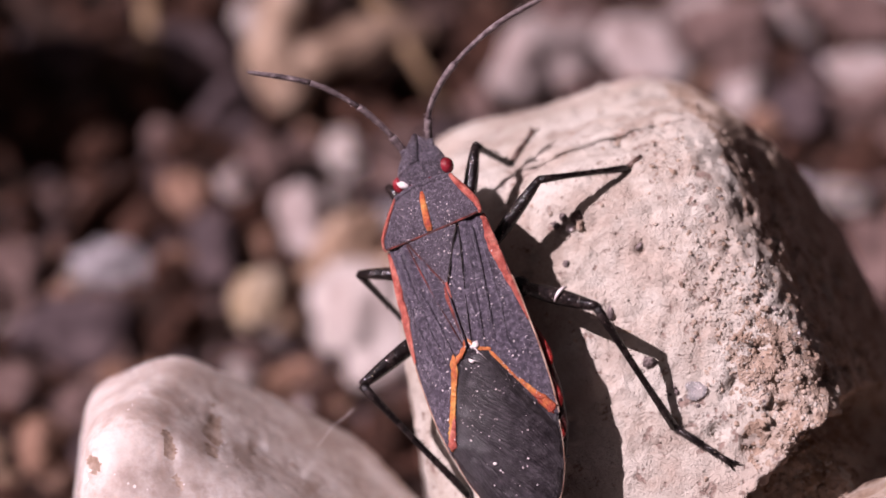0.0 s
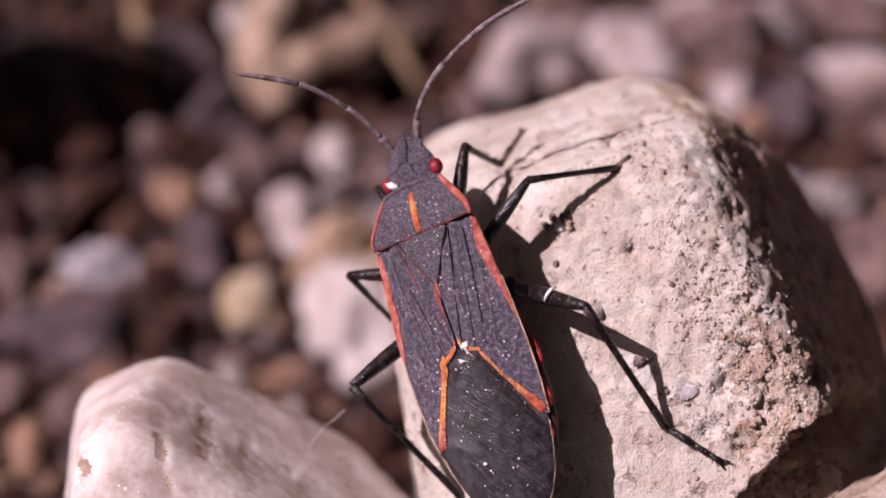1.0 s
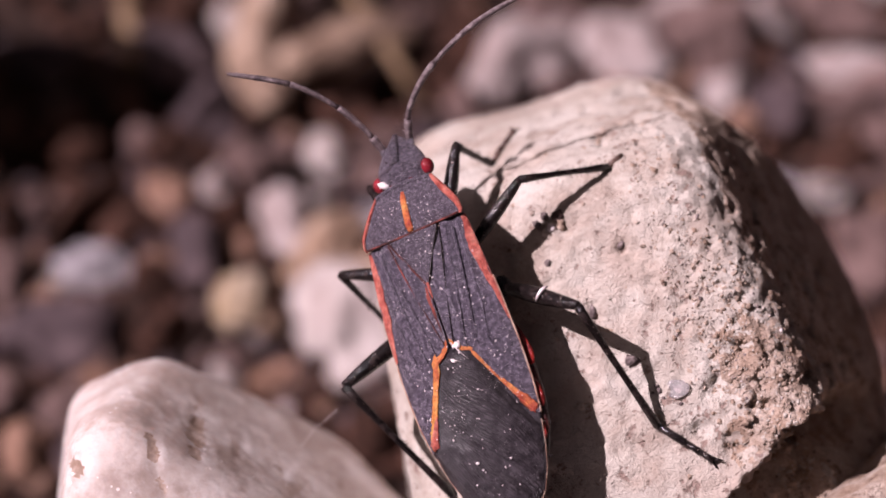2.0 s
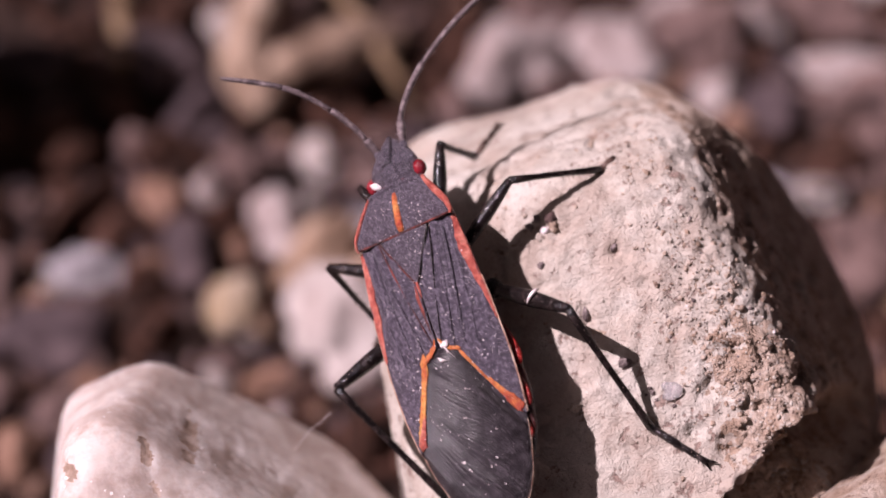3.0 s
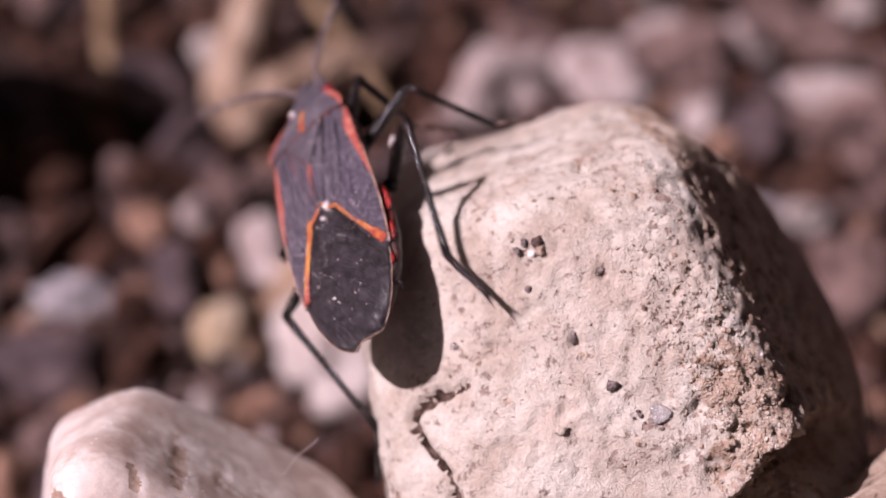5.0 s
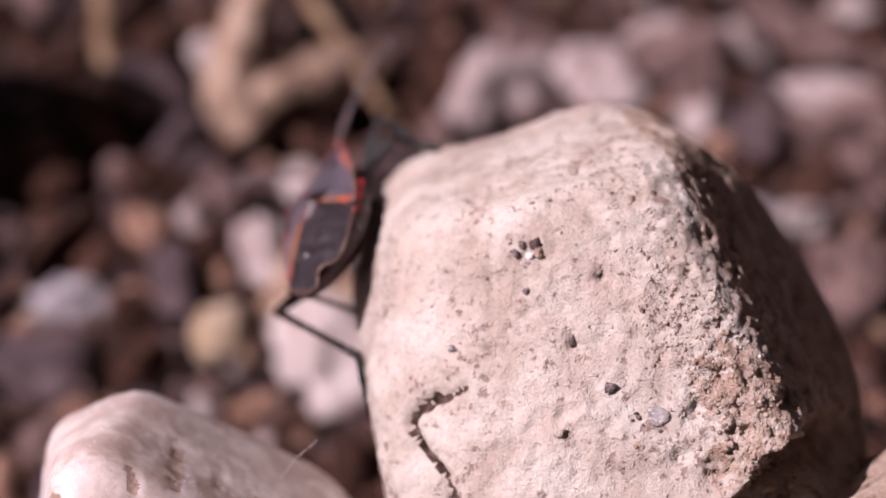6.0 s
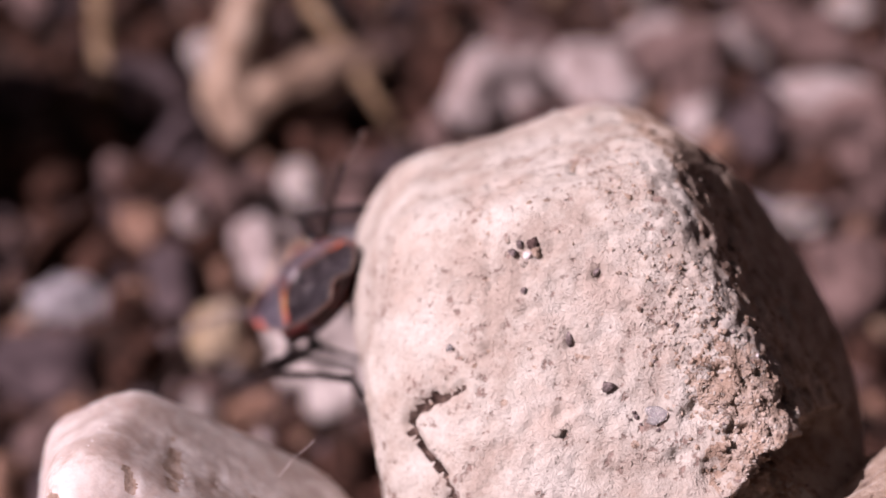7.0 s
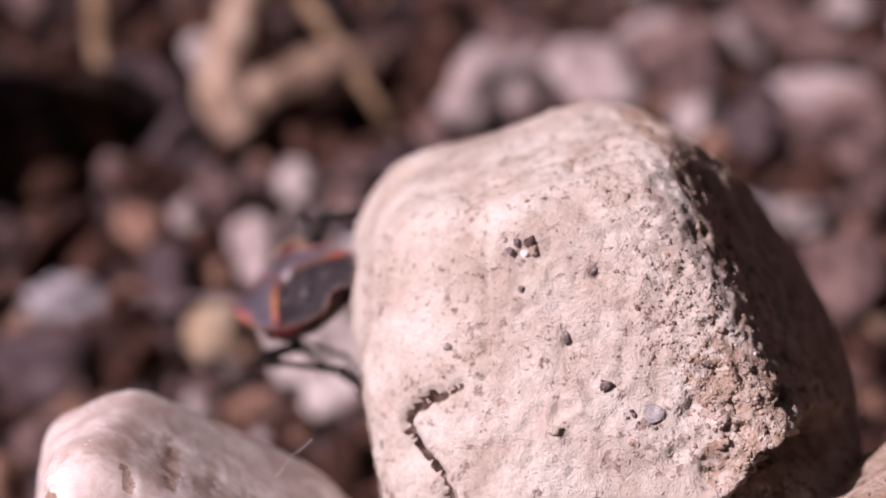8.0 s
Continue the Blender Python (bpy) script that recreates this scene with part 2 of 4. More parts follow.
# ---- ground: one sheet, fine under the boulder, coarse towards the horizon ----
def terrain(x, y):
    z = 1.2 * noise.fractal(Vector((x / 6, y / 6, 0)), 0.9, 2.1, 4) + 0.5 * noise.noise(Vector((x / 1.6, y / 1.6, 4)))
    z -= 1.7 * math.exp(-((x + 15.2) / 4.6) ** 2 - ((y - 24.0) / 3.4) ** 2)  # hollows dug in the loose earth to deepen its shade
    z -= 2.0 * math.exp(-((x + 20.0) / 4.0) ** 2 - ((y - 29.0) / 3.5) ** 2)
    z -= 1.8 * math.exp(-((x + 3.0) / 2.6) ** 2 - ((y - 23.9) / 1.4) ** 2)
    return z


def ground():
    near = np.arange(-46, 46.01, 0.7)
    far = 46 * 1.33 ** np.arange(1, 24)
    xs = np.concatenate([-far[::-1], near, far])
    ys = np.concatenate([-far[::-1], near, far]) + 8
    pts, faces, w = [], [], len(xs)
    for y in ys:
        for x in xs:
            d = max(abs(x), abs(y - 8))
            z = 0.0
            if d < 60:
                z = terrain(x, y)
            else:
                z = min(d / 60, 40) * noise.noise(Vector((x / (d * 0.7), y / (d * 0.7), 2)))
            pts.append((x, y, z))
    for j in range(w - 1):
        for i in range(w - 1):
            faces.append((j * w + i, j * w + i + 1, (j + 1) * w + i + 1, (j + 1) * w + i))
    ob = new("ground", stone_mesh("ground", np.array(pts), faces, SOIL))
    lowered(ob)
    tagged(ob, "dark crumbly brown soil between the stones", "ground", kind="structure")


ground()

# ---- the boulder the bug walks on ----
RIGHT, UP, OUT = np.array((1, 0, 0)), np.array((0, 0.743, 0.669)), np.array((0, -0.669, 0.743))
MID = np.array((0, 0, 18.0))
BOULDER_CENTRE = np.array((7.2, 3.38, 8.26))
BOULDER_FACES = [
    ((-0.983, -0.136, -0.122), 8.25), ((-0.937, 0.136, 0.322), 9.57), ((-0.279, 0.528, 0.802), 9.09),
    ((0.507, 0.57, 0.647), 9.1), ((0.746, 0.556, 0.367), 8.25), ((0.839, 0.464, 0.284), 9.5),
    ((1.0, -0.022, -0.02), 8.47), ((-0.118, -0.572, 0.812), 9.84), ((-0.597, -0.459, 0.658), 10.2),
    ((0.815, 0.065, 0.575), 7.38), ((0.0, 0.052, 0.999), 11.34), ((0.0, -0.996, -0.089), 11.5),
    ((0.0, -0.597, -0.802), 10.49), ((-0.507, 0.577, -0.641), 10.46), ((0.497, 0.713, -0.495), 13.39),
    ((0.0, 0.981, -0.193), 7.53), ((0.0, 0.224, -0.975), 10.15),
]


def groove(p, line, width, depth, jag=0.0):
    """How deep a crack along line (on the boulder's front, seen square on) cuts at the points p."""
    a2 = (p - MID) @ RIGHT + jag * 0.5
    b2 = (p - MID) @ UP - jag * 0.4
    front = ((p - MID) @ OUT) > -6.5
    cut = np.zeros(len(p))
    for (x0, y0), (x1, y1) in zip(line, line[1:]):
        dx, dy = x1 - x0, y1 - y0
        s = np.clip(((a2 - x0) * dx + (b2 - y0) * dy) / (dx * dx + dy * dy), 0, 1)
        r = np.hypot(a2 - x0 - s * dx, b2 - y0 - s * dy)
        cut = np.maximum(cut, depth * np.exp(-(r / width) ** 2))
    return cut * front


def boulder():
    g, faces = sphere_points(7)
    g = g + 0.47 * OUT + 0.18 * RIGHT  # finer towards the worn front
    g /= np.linalg.norm(g, axis=1)[:, None]
    p = BOULDER_CENTRE + g * faceted(g, BOULDER_FACES, 18)[:, None]
    a2, b2 = (p - MID) @ RIGHT, (p - MID) @ UP
    edge = 10.1 - 0.47 * (b2 + 1.0)  # the line where the front breaks off to the side
    crust = np.exp(-((a2 - edge + 0.9) / 1.9) ** 2) * (0.55 + 0.45 * np.clip(-b2 / 5 + 0.3, 0, 1))
    side = 1 / (1 + np.exp(-(a2 - edge - 0.3) / 0.25))
    tone = bumps(p, 1.1, 3, 5.0)
    lift = 0.20 * bumps(p, 4.5, 2) + 0.07 * tone * (1 + 1.3 * crust)
    lift += 0.060 * bumps(p, 0.42, 3, 9.0) * (1 + 0.8 * crust) + 0.032 * bumps(p, 0.17, 2, 2.0) * (1 + 1.0 * crust)
    lift -= 0.13 * np.maximum(0, bumps(p, 0.6, 2, 11.0) - 0.22) * (1 + 1.2 * crust + 3.0 * side)
    crumbly = crust * np.clip((1.5 - b2) / 4, 0.25, 1)  # loose crumbs along the broken edge
    lift += crumbly * (0.17 * np.abs(bumps(p, 0.75, 2, 31.0)) + 0.10 * bumps(p, 0.27, 2, 33.0))
    low = crust * np.clip((-1.5 - b2) / 3, 0, 1)  # chunks and hollows where the crust crumbles most
    lift += low * (0.22 * bumps(p, 1.0, 2, 35.0) - 0.75 * np.maximum(0, bumps(p, 0.6, 3, 37.0) - 0.14))
    lift *= 1 - 0.1 * side
    under = a2 - (8.6 + 1.0 * (b2 + 8.0)) + 0.45 * bumps(p, 0.7, 2, 41.0)  # the broken edge is undercut low down
    lift -= np.clip(1.6 * under, 0, 3.2) * np.clip((-4.4 - b2) / 1.2, 0, 1) * np.clip((15.5 - a2) / 2.5, 0, 1)
    rng = np.random.default_rng(4)
    chance = 0.30 + 0.50 * np.maximum(crust, 0.5 * side)
    wild = bumps(p, 0.22, 2, 6.0)
    jag = 0.35 * bumps(p, 0.9, 2, 13.0)
    for k, i in enumerate(rng.integers(0, len(p), 1900)):
        if rng.random() > chance[i]:
            continue
        r = rng.uniform(0.05, 0.12) if k % 12 else rng.uniform(0.14, 0.25)
        near = np.abs(p[:, 0] - p[i, 0]) < 3 * r
        q = ((p[near] - p[i]) ** 2 * rng.uniform(0.6, 1.6, 3)).sum(1) * (1 + 0.9 * wild[near])
        lift[near] -= rng.choice([1.0, 1.0, -0.6]) * rng.uniform(0.5, 1.0) * r * np.exp(-np.maximum(q, 0) / (r * r))
    for a, b, r, d in ((5.99, 0.02, 0.19, 0.32), (5.11, -1.75, 0.13, 0.2), (5.13, -2.1, 0.15, 0.22), (5.59, 3.37, 0.22, 0.2),
                       (3.70, 0.55, 0.22, 0.25), (4.0, 0.95, 0.24, 0.22), (4.25, 0.5, 0.2, 0.25), (3.84, -1.06, 0.18, 0.2),
                       (2.22, 1.21, 0.2, 0.15), (1.0, 1.3, 0.2, 0.12), (8.9, -4.3, 0.4, 0.35), (9.6, -3.2, 0.35, 0.3),
                       (8.4, -5.6, 0.3, 0.3), (9.4, -6.1, 0.45, 0.4), (10.1, -4.9, 0.35, 0.35), (8.0, 2.6, 0.2, 0.25)):
        lift -= groove(p, [(a, b), (a + 0.01, b + 0.02)], r, d) * (1 + 0.5 * wild)
    lift -= groove(p, [(1.94, -3.42), (1.16, -3.67), (0.28, -4.23), (0.14, -4.59)], 0.15, 0.26, jag) * (1 + 0.9 * wild)
    lift -= groove(p, [(0.14, -4.59), (0.55, -5.35), (1.24, -6.18), (1.46, -6.7), (1.3, -7.6)], 0.14, 0.28, jag) * (1 + 0.9 * wild)
    lift -= groove(p, [(1.25, -3.0), (1.16, -3.67)], 0.09, 0.3, jag)
    lift -= groove(p, [(2.9, 3.0), (2.82, 2.0), (2.73, 0.37), (2.66, -0.9), (2.63, -2.4)], 0.08, 0.10) * (1 + wild)
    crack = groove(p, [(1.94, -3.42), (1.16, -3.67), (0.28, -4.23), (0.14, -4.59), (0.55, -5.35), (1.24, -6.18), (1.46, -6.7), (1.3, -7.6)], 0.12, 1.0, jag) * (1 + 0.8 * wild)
    p = footed(p + g * lift[:, None], 3.0, -18.5)
    mesh = stone_mesh("boulder", p, faces, BOULDER)
    mesh.materials.append(CRACK)
    mesh.materials.append(CRUST)
    brown = np.exp(-((a2 - edge + 1.2) / 1.9) ** 2) * np.clip((-0.8 - b2) / 3.2, 0, 1) + 0.45 * bumps(p, 0.8, 4, 21.0) + 0.5 * bumps(p, 0.28, 2, 23.0)
    # the side in shade is coloured crust brown too, warming its shade
    brown = np.maximum(brown, 0.8 * side + 0.3 * bumps(p, 0.8, 4, 21.0))
    index = np.where(brown[np.array(faces)].mean(1) > 0.52, 2, 0)
    index[groove(p, [(2.9, 3.0), (2.82, 2.0), (2.73, 0.37), (2.66, -0.9), (2.63, -2.4)], 0.07, 1.0, jag * 0.4)[np.array(faces)].mean(1) * (1 + wild[np.array(faces)].mean(1)) > 0.6] = 2
    # crack faces coloured dark, for shade their shallow cut lacks
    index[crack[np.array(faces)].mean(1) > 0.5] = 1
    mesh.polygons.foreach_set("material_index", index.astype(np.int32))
    ob = new("boulder", mesh)
    tagged(ob, "large pale pinkish weathered stone with pores and a crack", "stone")
    return ob, p, faces


from mathutils.bvhtree import BVHTree

boulder_ob, boulder_points, boulder_polys = boulder()
boulder_tree = BVHTree.FromPolygons(boulder_points.tolist(), boulder_polys)


def on_boulder(a, b):
    """The place on the boulder's front at a, b mm right of and above its middle, and the way out of it."""
    start = MID + a * RIGHT + b * UP + 20 * OUT
    place, normal, _, _ = boulder_tree.ray_cast(Vector(start), Vector(-OUT))
    return place, normal


# ---- stones and gravel ----
def white_stone():
    g, faces = sphere_points(7)
    c = np.array((-6.93, -4.22, 7.58))
    planes = [
        ((-0.984, -0.025, 0.178), 5.11), ((-0.537, 0.518, 0.666), 6.91), ((-0.282, 0.567, 0.774), 6.69), ((0.382, 0.579, 0.721), 5.72),
        ((0.548, 0.433, 0.716), 4.00), ((-0.355, -0.46, 0.814), 7.40), ((0.18, -0.44, 0.88), 5.75), ((0.0, -0.985, -0.174), 6.23),
        ((0.995, -0.074, -0.067), 8.03), ((-0.276, -0.499, -0.821), 8.3), ((0.0, 0.802, -0.597), 7.9), ((-0.651, 0.508, -0.564), 6.8),
        ((0.651, 0.508, -0.564), 6.8), ((0.0, 0.999, -0.052), 6.44),
    ]
    p = c + g * faceted(g, planes, 18)[:, None]
    lift = 0.06 * bumps(p, 3.0, 2, 2.0) + 0.035 * bumps(p, 1.0, 3, 7.0) + 0.028 * bumps(p, 0.35, 3, 1.0)
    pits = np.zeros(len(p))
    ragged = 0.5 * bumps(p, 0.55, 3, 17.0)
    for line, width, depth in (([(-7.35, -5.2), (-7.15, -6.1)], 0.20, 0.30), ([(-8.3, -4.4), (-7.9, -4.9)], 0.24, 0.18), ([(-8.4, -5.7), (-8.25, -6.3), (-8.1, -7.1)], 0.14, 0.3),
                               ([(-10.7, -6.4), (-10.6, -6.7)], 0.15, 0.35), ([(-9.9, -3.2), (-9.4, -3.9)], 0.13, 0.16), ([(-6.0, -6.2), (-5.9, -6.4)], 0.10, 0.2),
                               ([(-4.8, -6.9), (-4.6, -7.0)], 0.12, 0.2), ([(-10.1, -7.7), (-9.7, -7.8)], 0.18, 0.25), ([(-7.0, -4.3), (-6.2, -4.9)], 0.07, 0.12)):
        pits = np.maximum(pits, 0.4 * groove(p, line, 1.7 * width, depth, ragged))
    p = footed(p + g * (lift - pits)[:, None], 5.0, -18.0)
    mesh = stone_mesh("quartz_stone", p, faces, QUARTZ)
    # rust laid on by pit depth, its brown also painting the pits' shading
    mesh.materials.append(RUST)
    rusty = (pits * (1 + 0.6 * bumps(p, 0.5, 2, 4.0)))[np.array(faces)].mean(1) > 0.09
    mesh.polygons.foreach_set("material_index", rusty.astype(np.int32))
    ob = new("quartz_stone", mesh)
    tagged(ob, "milky pink quartz stone with rusty hollows", "stone")


white_stone()


def corner_stone():
    g, faces = sphere_points(5)
    rng = np.random.default_rng(12)
    planes = [(rng.normal(size=3), rng.uniform(4.4, 5.4)) for _ in range(16)] + [((-0.49, 0.6, 0.63), 4.5)]
    p = g * faceted(g, planes, 14)[:, None]
    p = (p + g * (0.3 * bumps(p, 2.0, 3, 3.0) + 0.13 * bumps(p, 0.5, 3, 3.0))[:, None]) * np.array((1.0, 1.0, 1.3)) + np.array((16.95, -4.1, 6.25))
    ob = new("rough_stone", stone_mesh("rough_stone", footed(p, 5.0, -18.0), faces, CRUST))
    tagged(ob, "rough tan stone beside the large one", "stone")


corner_stone()


def shading_stone():
    """An unseen taller stone added beside the view, to shade the hollow."""
    g, faces = sphere_points(5)
    rng = np.random.default_rng(5)
    planes = [(rng.normal(size=3), rng.uniform(5.6, 7.0)) for _ in range(14)]
    p = g * faceted(g, planes, 10)[:, None] * np.array((0.55, 0.55, 1.15))
    p = p + g * (0.3 * bumps(p, 2.5, 3, 8.0))[:, None] + np.array((-26.4, 24.4, 4.8))
    ob = new("unseen_shade_stone", stone_mesh("unseen_shade_stone", p, faces, STONES["mauve"]))
    lowered(ob)
    tagged(ob, "tall dull mauve stone added out of view to shade the gravel", "stone")


shading_stone()


def worn_shapes():
    """Ten broken, slightly worn stone forms of about 1 mm radius."""
    shapes = []
    g, faces = sphere_points(4)
    for k in range(10):
        rng = np.random.default_rng(30 + k)
        planes = []
        for _ in range(11):
            v = rng.normal(size=3)
            planes.append((v, rng.uniform(0.60, 1.05)))
        r = faceted(g, planes, rng.uniform(9, 22))
        p = g * np.minimum(r, 1.3)[:, None]
        shapes.append((p + g * (0.20 * bumps(p, 0.6, 3, k) + 0.08 * bumps(p, 0.22, 2, k + 20))[:, None], faces))
    return shapes


SHAPES = worn_shapes()
pebble_meshes = {}
TAKEN = []
pebble_count = [0]


def pebble(x, y, rx, ry, rz, turn, kind, label):
    k = pebble_count[0] % len(SHAPES)
    pebble_count[0] += 1
    if (k, kind) not in pebble_meshes:
        pebble_meshes[k, kind] = stone_mesh("pebble", *SHAPES[k], STONES[kind])
    name, word = {"brown": ("clod", "clod"), "orange": ("clod", "clod")}.get(kind, ("pebble", "pebble"))
    ob = new(name, pebble_meshes[k, kind])
    tip = (11 * k + 7 * pebble_count[0]) % 50 - 25
    ob.matrix_world = mm(x, y, rz * 0.5 + min(terrain(x, y), 0.5), tip * 0.8, 15 - tip, turn) @ Matrix.Diagonal((rx * 0.9, ry * 0.9, rz * 1.1, 1))
    lowered(ob)
    tagged(ob, label, word, group="pebbles on the soil")
    TAKEN.append((x, y, max(rx, ry)))
    return ob


pebble(-4.0, 21.4, 1.12, 1.15, 0.84, 0, "white", "rounded off-white pebble in the soil")
pebble(-8.6, 18.9, 1.00, 1.00, 0.85, 0, "pale", "rounded pinkish grey pebble in the soil")
pebble(-5.6, 17.2, 1.20, 1.45, 0.95, 0, "pale", "pinkish grey pebble half sunk in soil")
pebble(-12.9, 15.1, 1.95, 0.95, 0.80, -18, "blue", "angular bluish white stone chip")
pebble(-7.0, 12.8, 1.10, 1.45, 0.85, 10, "yellow", "pale cream pebble with a yellow rim")
pebble(-4.4, 15.5, 2.36, 1.06, 0.79, 40, "tan", "long tan pebble lying against others")
pebble(-3.2, 11.5, 2.07, 2.55, 1.55, 20, "white", "large smooth off-white stone beside the boulder")
pebble(-5.7, 9.7, 1.04, 1.07, 0.78, 0, "orange", "small reddish brown clod of earth")
pebble(-10.4, 18.5, 1.19, 1.19, 0.89, 20, "orange", "orange brown crumb of clay")
pebble(-14.6, 11.4, 2.63, 2.19, 1.64, 10, "plum", "broad dark plum stone")
pebble(-14.6, 5.1, 1.36, 1.35, 1.01, 0, "orange", "pinkish orange pebble in shade")
pebble(-13.6, 7.7, 1.49, 1.13, 0.84, 0, "mauve", "flat mauve pebble on dark soil")
pebble(8.9, 26.7, 2.30, 1.77, 1.32, 10, "pale", "pale pink round stone in soil")
pebble(3.7, 26.0, 1.69, 1.70, 1.27, 0, "pale", "pale mauve pebble on dark soil")
pebble(12.7, 28.3, 2.20, 1.44, 1.08, -10, "mauve", "greyish mauve pebble in the gravel")
pebble(16.4, 31.1, 2.36, 1.17, 0.88, 0, "mauve", "mauve flat stone in the gravel")
pebble(18.8, 26.3, 2.89, 1.13, 0.85, -12, "pale", "long pale pinkish stone in the gravel")
pebble(16.4, 19.0, 0.97, 1.08, 0.72, 0, "white", "small round white pebble")
pebble(18.1, 15.0, 2.02, 2.24, 1.51, 0, "mauve", "mauve stone beside the boulder")
pebble(14.7, 23.4, 1.54, 1.53, 1.15, 0, "plum", "dark plum coloured pebble")
pebble(19.7, 21.4, 1.40, 1.38, 1.03, 0, "mauve", "dull mauve pebble in the gravel")
pebble(-16.1, 18.9, 1.15, 0.92, 0.69, 0, "mauve", "mauve pebble lying in shade")
pebble(-9.1, 15.4, 1.12, 1.58, 0.84, 0, "plum", "dark grey plum pebble in soil")
pebble(-10.0, 11.4, 1.53, 1.16, 0.87, 0, "brown", "brown clod of earth")
pebble(-10.4, 21.9, 1.29, 1.10, 0.83, 30, "brown", "brown crumb of earth")
pebble(1.6, 28.3, 1.71, 1.29, 0.97, 0, "brown", "brown clod of earth")
pebble(5.6, 29.5, 1.97, 1.16, 0.87, 0, "mauve", "mauve pebble sunk in dark soil")
pebble(-16.6, 28.4, 1.71, 1.15, 0.86, 0, "plum", "dark plum pebble in the soil")
pebble(-10.7, 29.0, 1.47, 1.73, 1.10, 0, "brown", "brown clod of earth")
pebble(-17.2, 14.9, 1.23, 1.58, 0.92, 0, "mauve", "mauve pebble sunk in dark soil")
pebble(-1.8, 5.8, 1.47, 1.23, 0.93, 0, "brown", "brown clod of earth beside the boulder")
pebble(-4.8, 6.8, 1.27, 0.84, 0.63, 0, "brown", "brown clod of earth")
pebble(-10.4, 26.3, 2.0, 1.5, 1.2, 20, "plum", "dark plum stone beside a hollow in the soil")
pebble(-9.2, 24.2, 1.3, 1.2, 0.9, 0, "plum", "dark plum pebble beside a tan root")
pebble(-15.4, 25.2, 0.80, 0.83, 0.62, 0, "mauve", "small dull mauve pebble in a dark hollow")
pebble(-7.4, 16.5, 0.90, 0.93, 0.68, 0, "orange", "small orange brown crumb of clay")
pebble(0.4, 25.9, 1.20, 1.13, 0.85, 0, "brown", "brown crumb of earth")
pebble(11.1, 29.8, 1.48, 1.16, 0.87, 0, "pale", "pale pink pebble in the soil")
pebble(-1.1, 29.0, 1.47, 1.30, 0.97, 0, "mauve", "mauve pebble sunk in dark soil")
pebble(-16.7, 8.8, 1.29, 1.26, 0.95, 0, "mauve", "mauve pebble in the soil")
pebble(16.6, 11.5, 0.87, 1.54, 0.65, 0, "brown", "brown clod of earth in shade")
pebble(14.8, 29.7, 2.71, 1.45, 1.09, 0, "pale", "broad pale pinkish stone in the gravel")
pebble(18.7, 29.4, 2.21, 1.30, 0.98, 10, "mauve", "dull mauve stone in the gravel")
pebble(17.1, 23.5, 1.89, 1.11, 0.84, -8, "mauve", "long mauve stone in the soil")
pebble(13.2, 25.9, 1.44, 1.27, 0.95, 0, "mauve", "rounded mauve pebble in the soil")
pebble(5.2, 26.5, 1.45, 1.71, 1.09, 0, "pale", "pale round pebble in the soil")
pebble(19.6, 24.5, 1.91, 1.12, 0.84, 0, "mauve", "mauve stone in the gravel")
pebble(6.4, 24.4, 1.43, 1.12, 0.84, 0, "mauve", "mauve pebble behind the boulder")
pebble(-1.9, 14.5, 1.34, 1.84, 1.00, 0, "tan", "tan pebble beside the boulder")


def scatter():
    """Small stones and clods strewn over the soil."""
    rng = np.random.default_rng(21)
    words = {"mauve": "small dull mauve pebble in the soil", "brown": "small dark brown clod of earth", "plum": "small dark plum pebble in the soil",
             "pale": "small pale pink pebble in the soil", "white": "small off-white pebble in the soil", "tan": "small tan pebble in the soil",
             "orange": "small orange brown crumb of clay", "blue": "small bluish white stone chip"}
    kinds = ["mauve"] * 8 + ["brown"] * 12 + ["plum"] * 5 + ["pale"] * 2 + ["white"] + ["tan"] * 3 + ["orange"] * 6 + ["blue"]
    for _ in range(1500):
        x, y, r = rng.uniform(-23, 24), rng.uniform(4, 36), 0.30 + 0.85 * rng.random() ** 2.2
        kind = kinds[rng.integers(len(kinds))]
        if any(math.hypot(x - a, y - b) < 0.60 * c + 0.62 * r for a, b, c in TAKEN) or math.hypot(x - 7, y - 3) < 10.5 or math.hypot(x + 7, y + 2.5) < 7.5:
            continue
        if math.hypot((x + 15) / 4.6, (y - 24.2) / 3.4) < 0.85 or math.hypot((x + 3.2) / 3.2, (y - 24.2) / 1.7) < 1 or math.hypot((x + 20) / 4, (y - 29) / 4) < 1:
            continue
        # dark kinds only in this corner, their colour deepening its shade
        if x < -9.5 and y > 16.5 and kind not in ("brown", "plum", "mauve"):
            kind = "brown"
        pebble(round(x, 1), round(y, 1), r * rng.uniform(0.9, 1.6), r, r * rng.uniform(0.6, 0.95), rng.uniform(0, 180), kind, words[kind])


scatter()


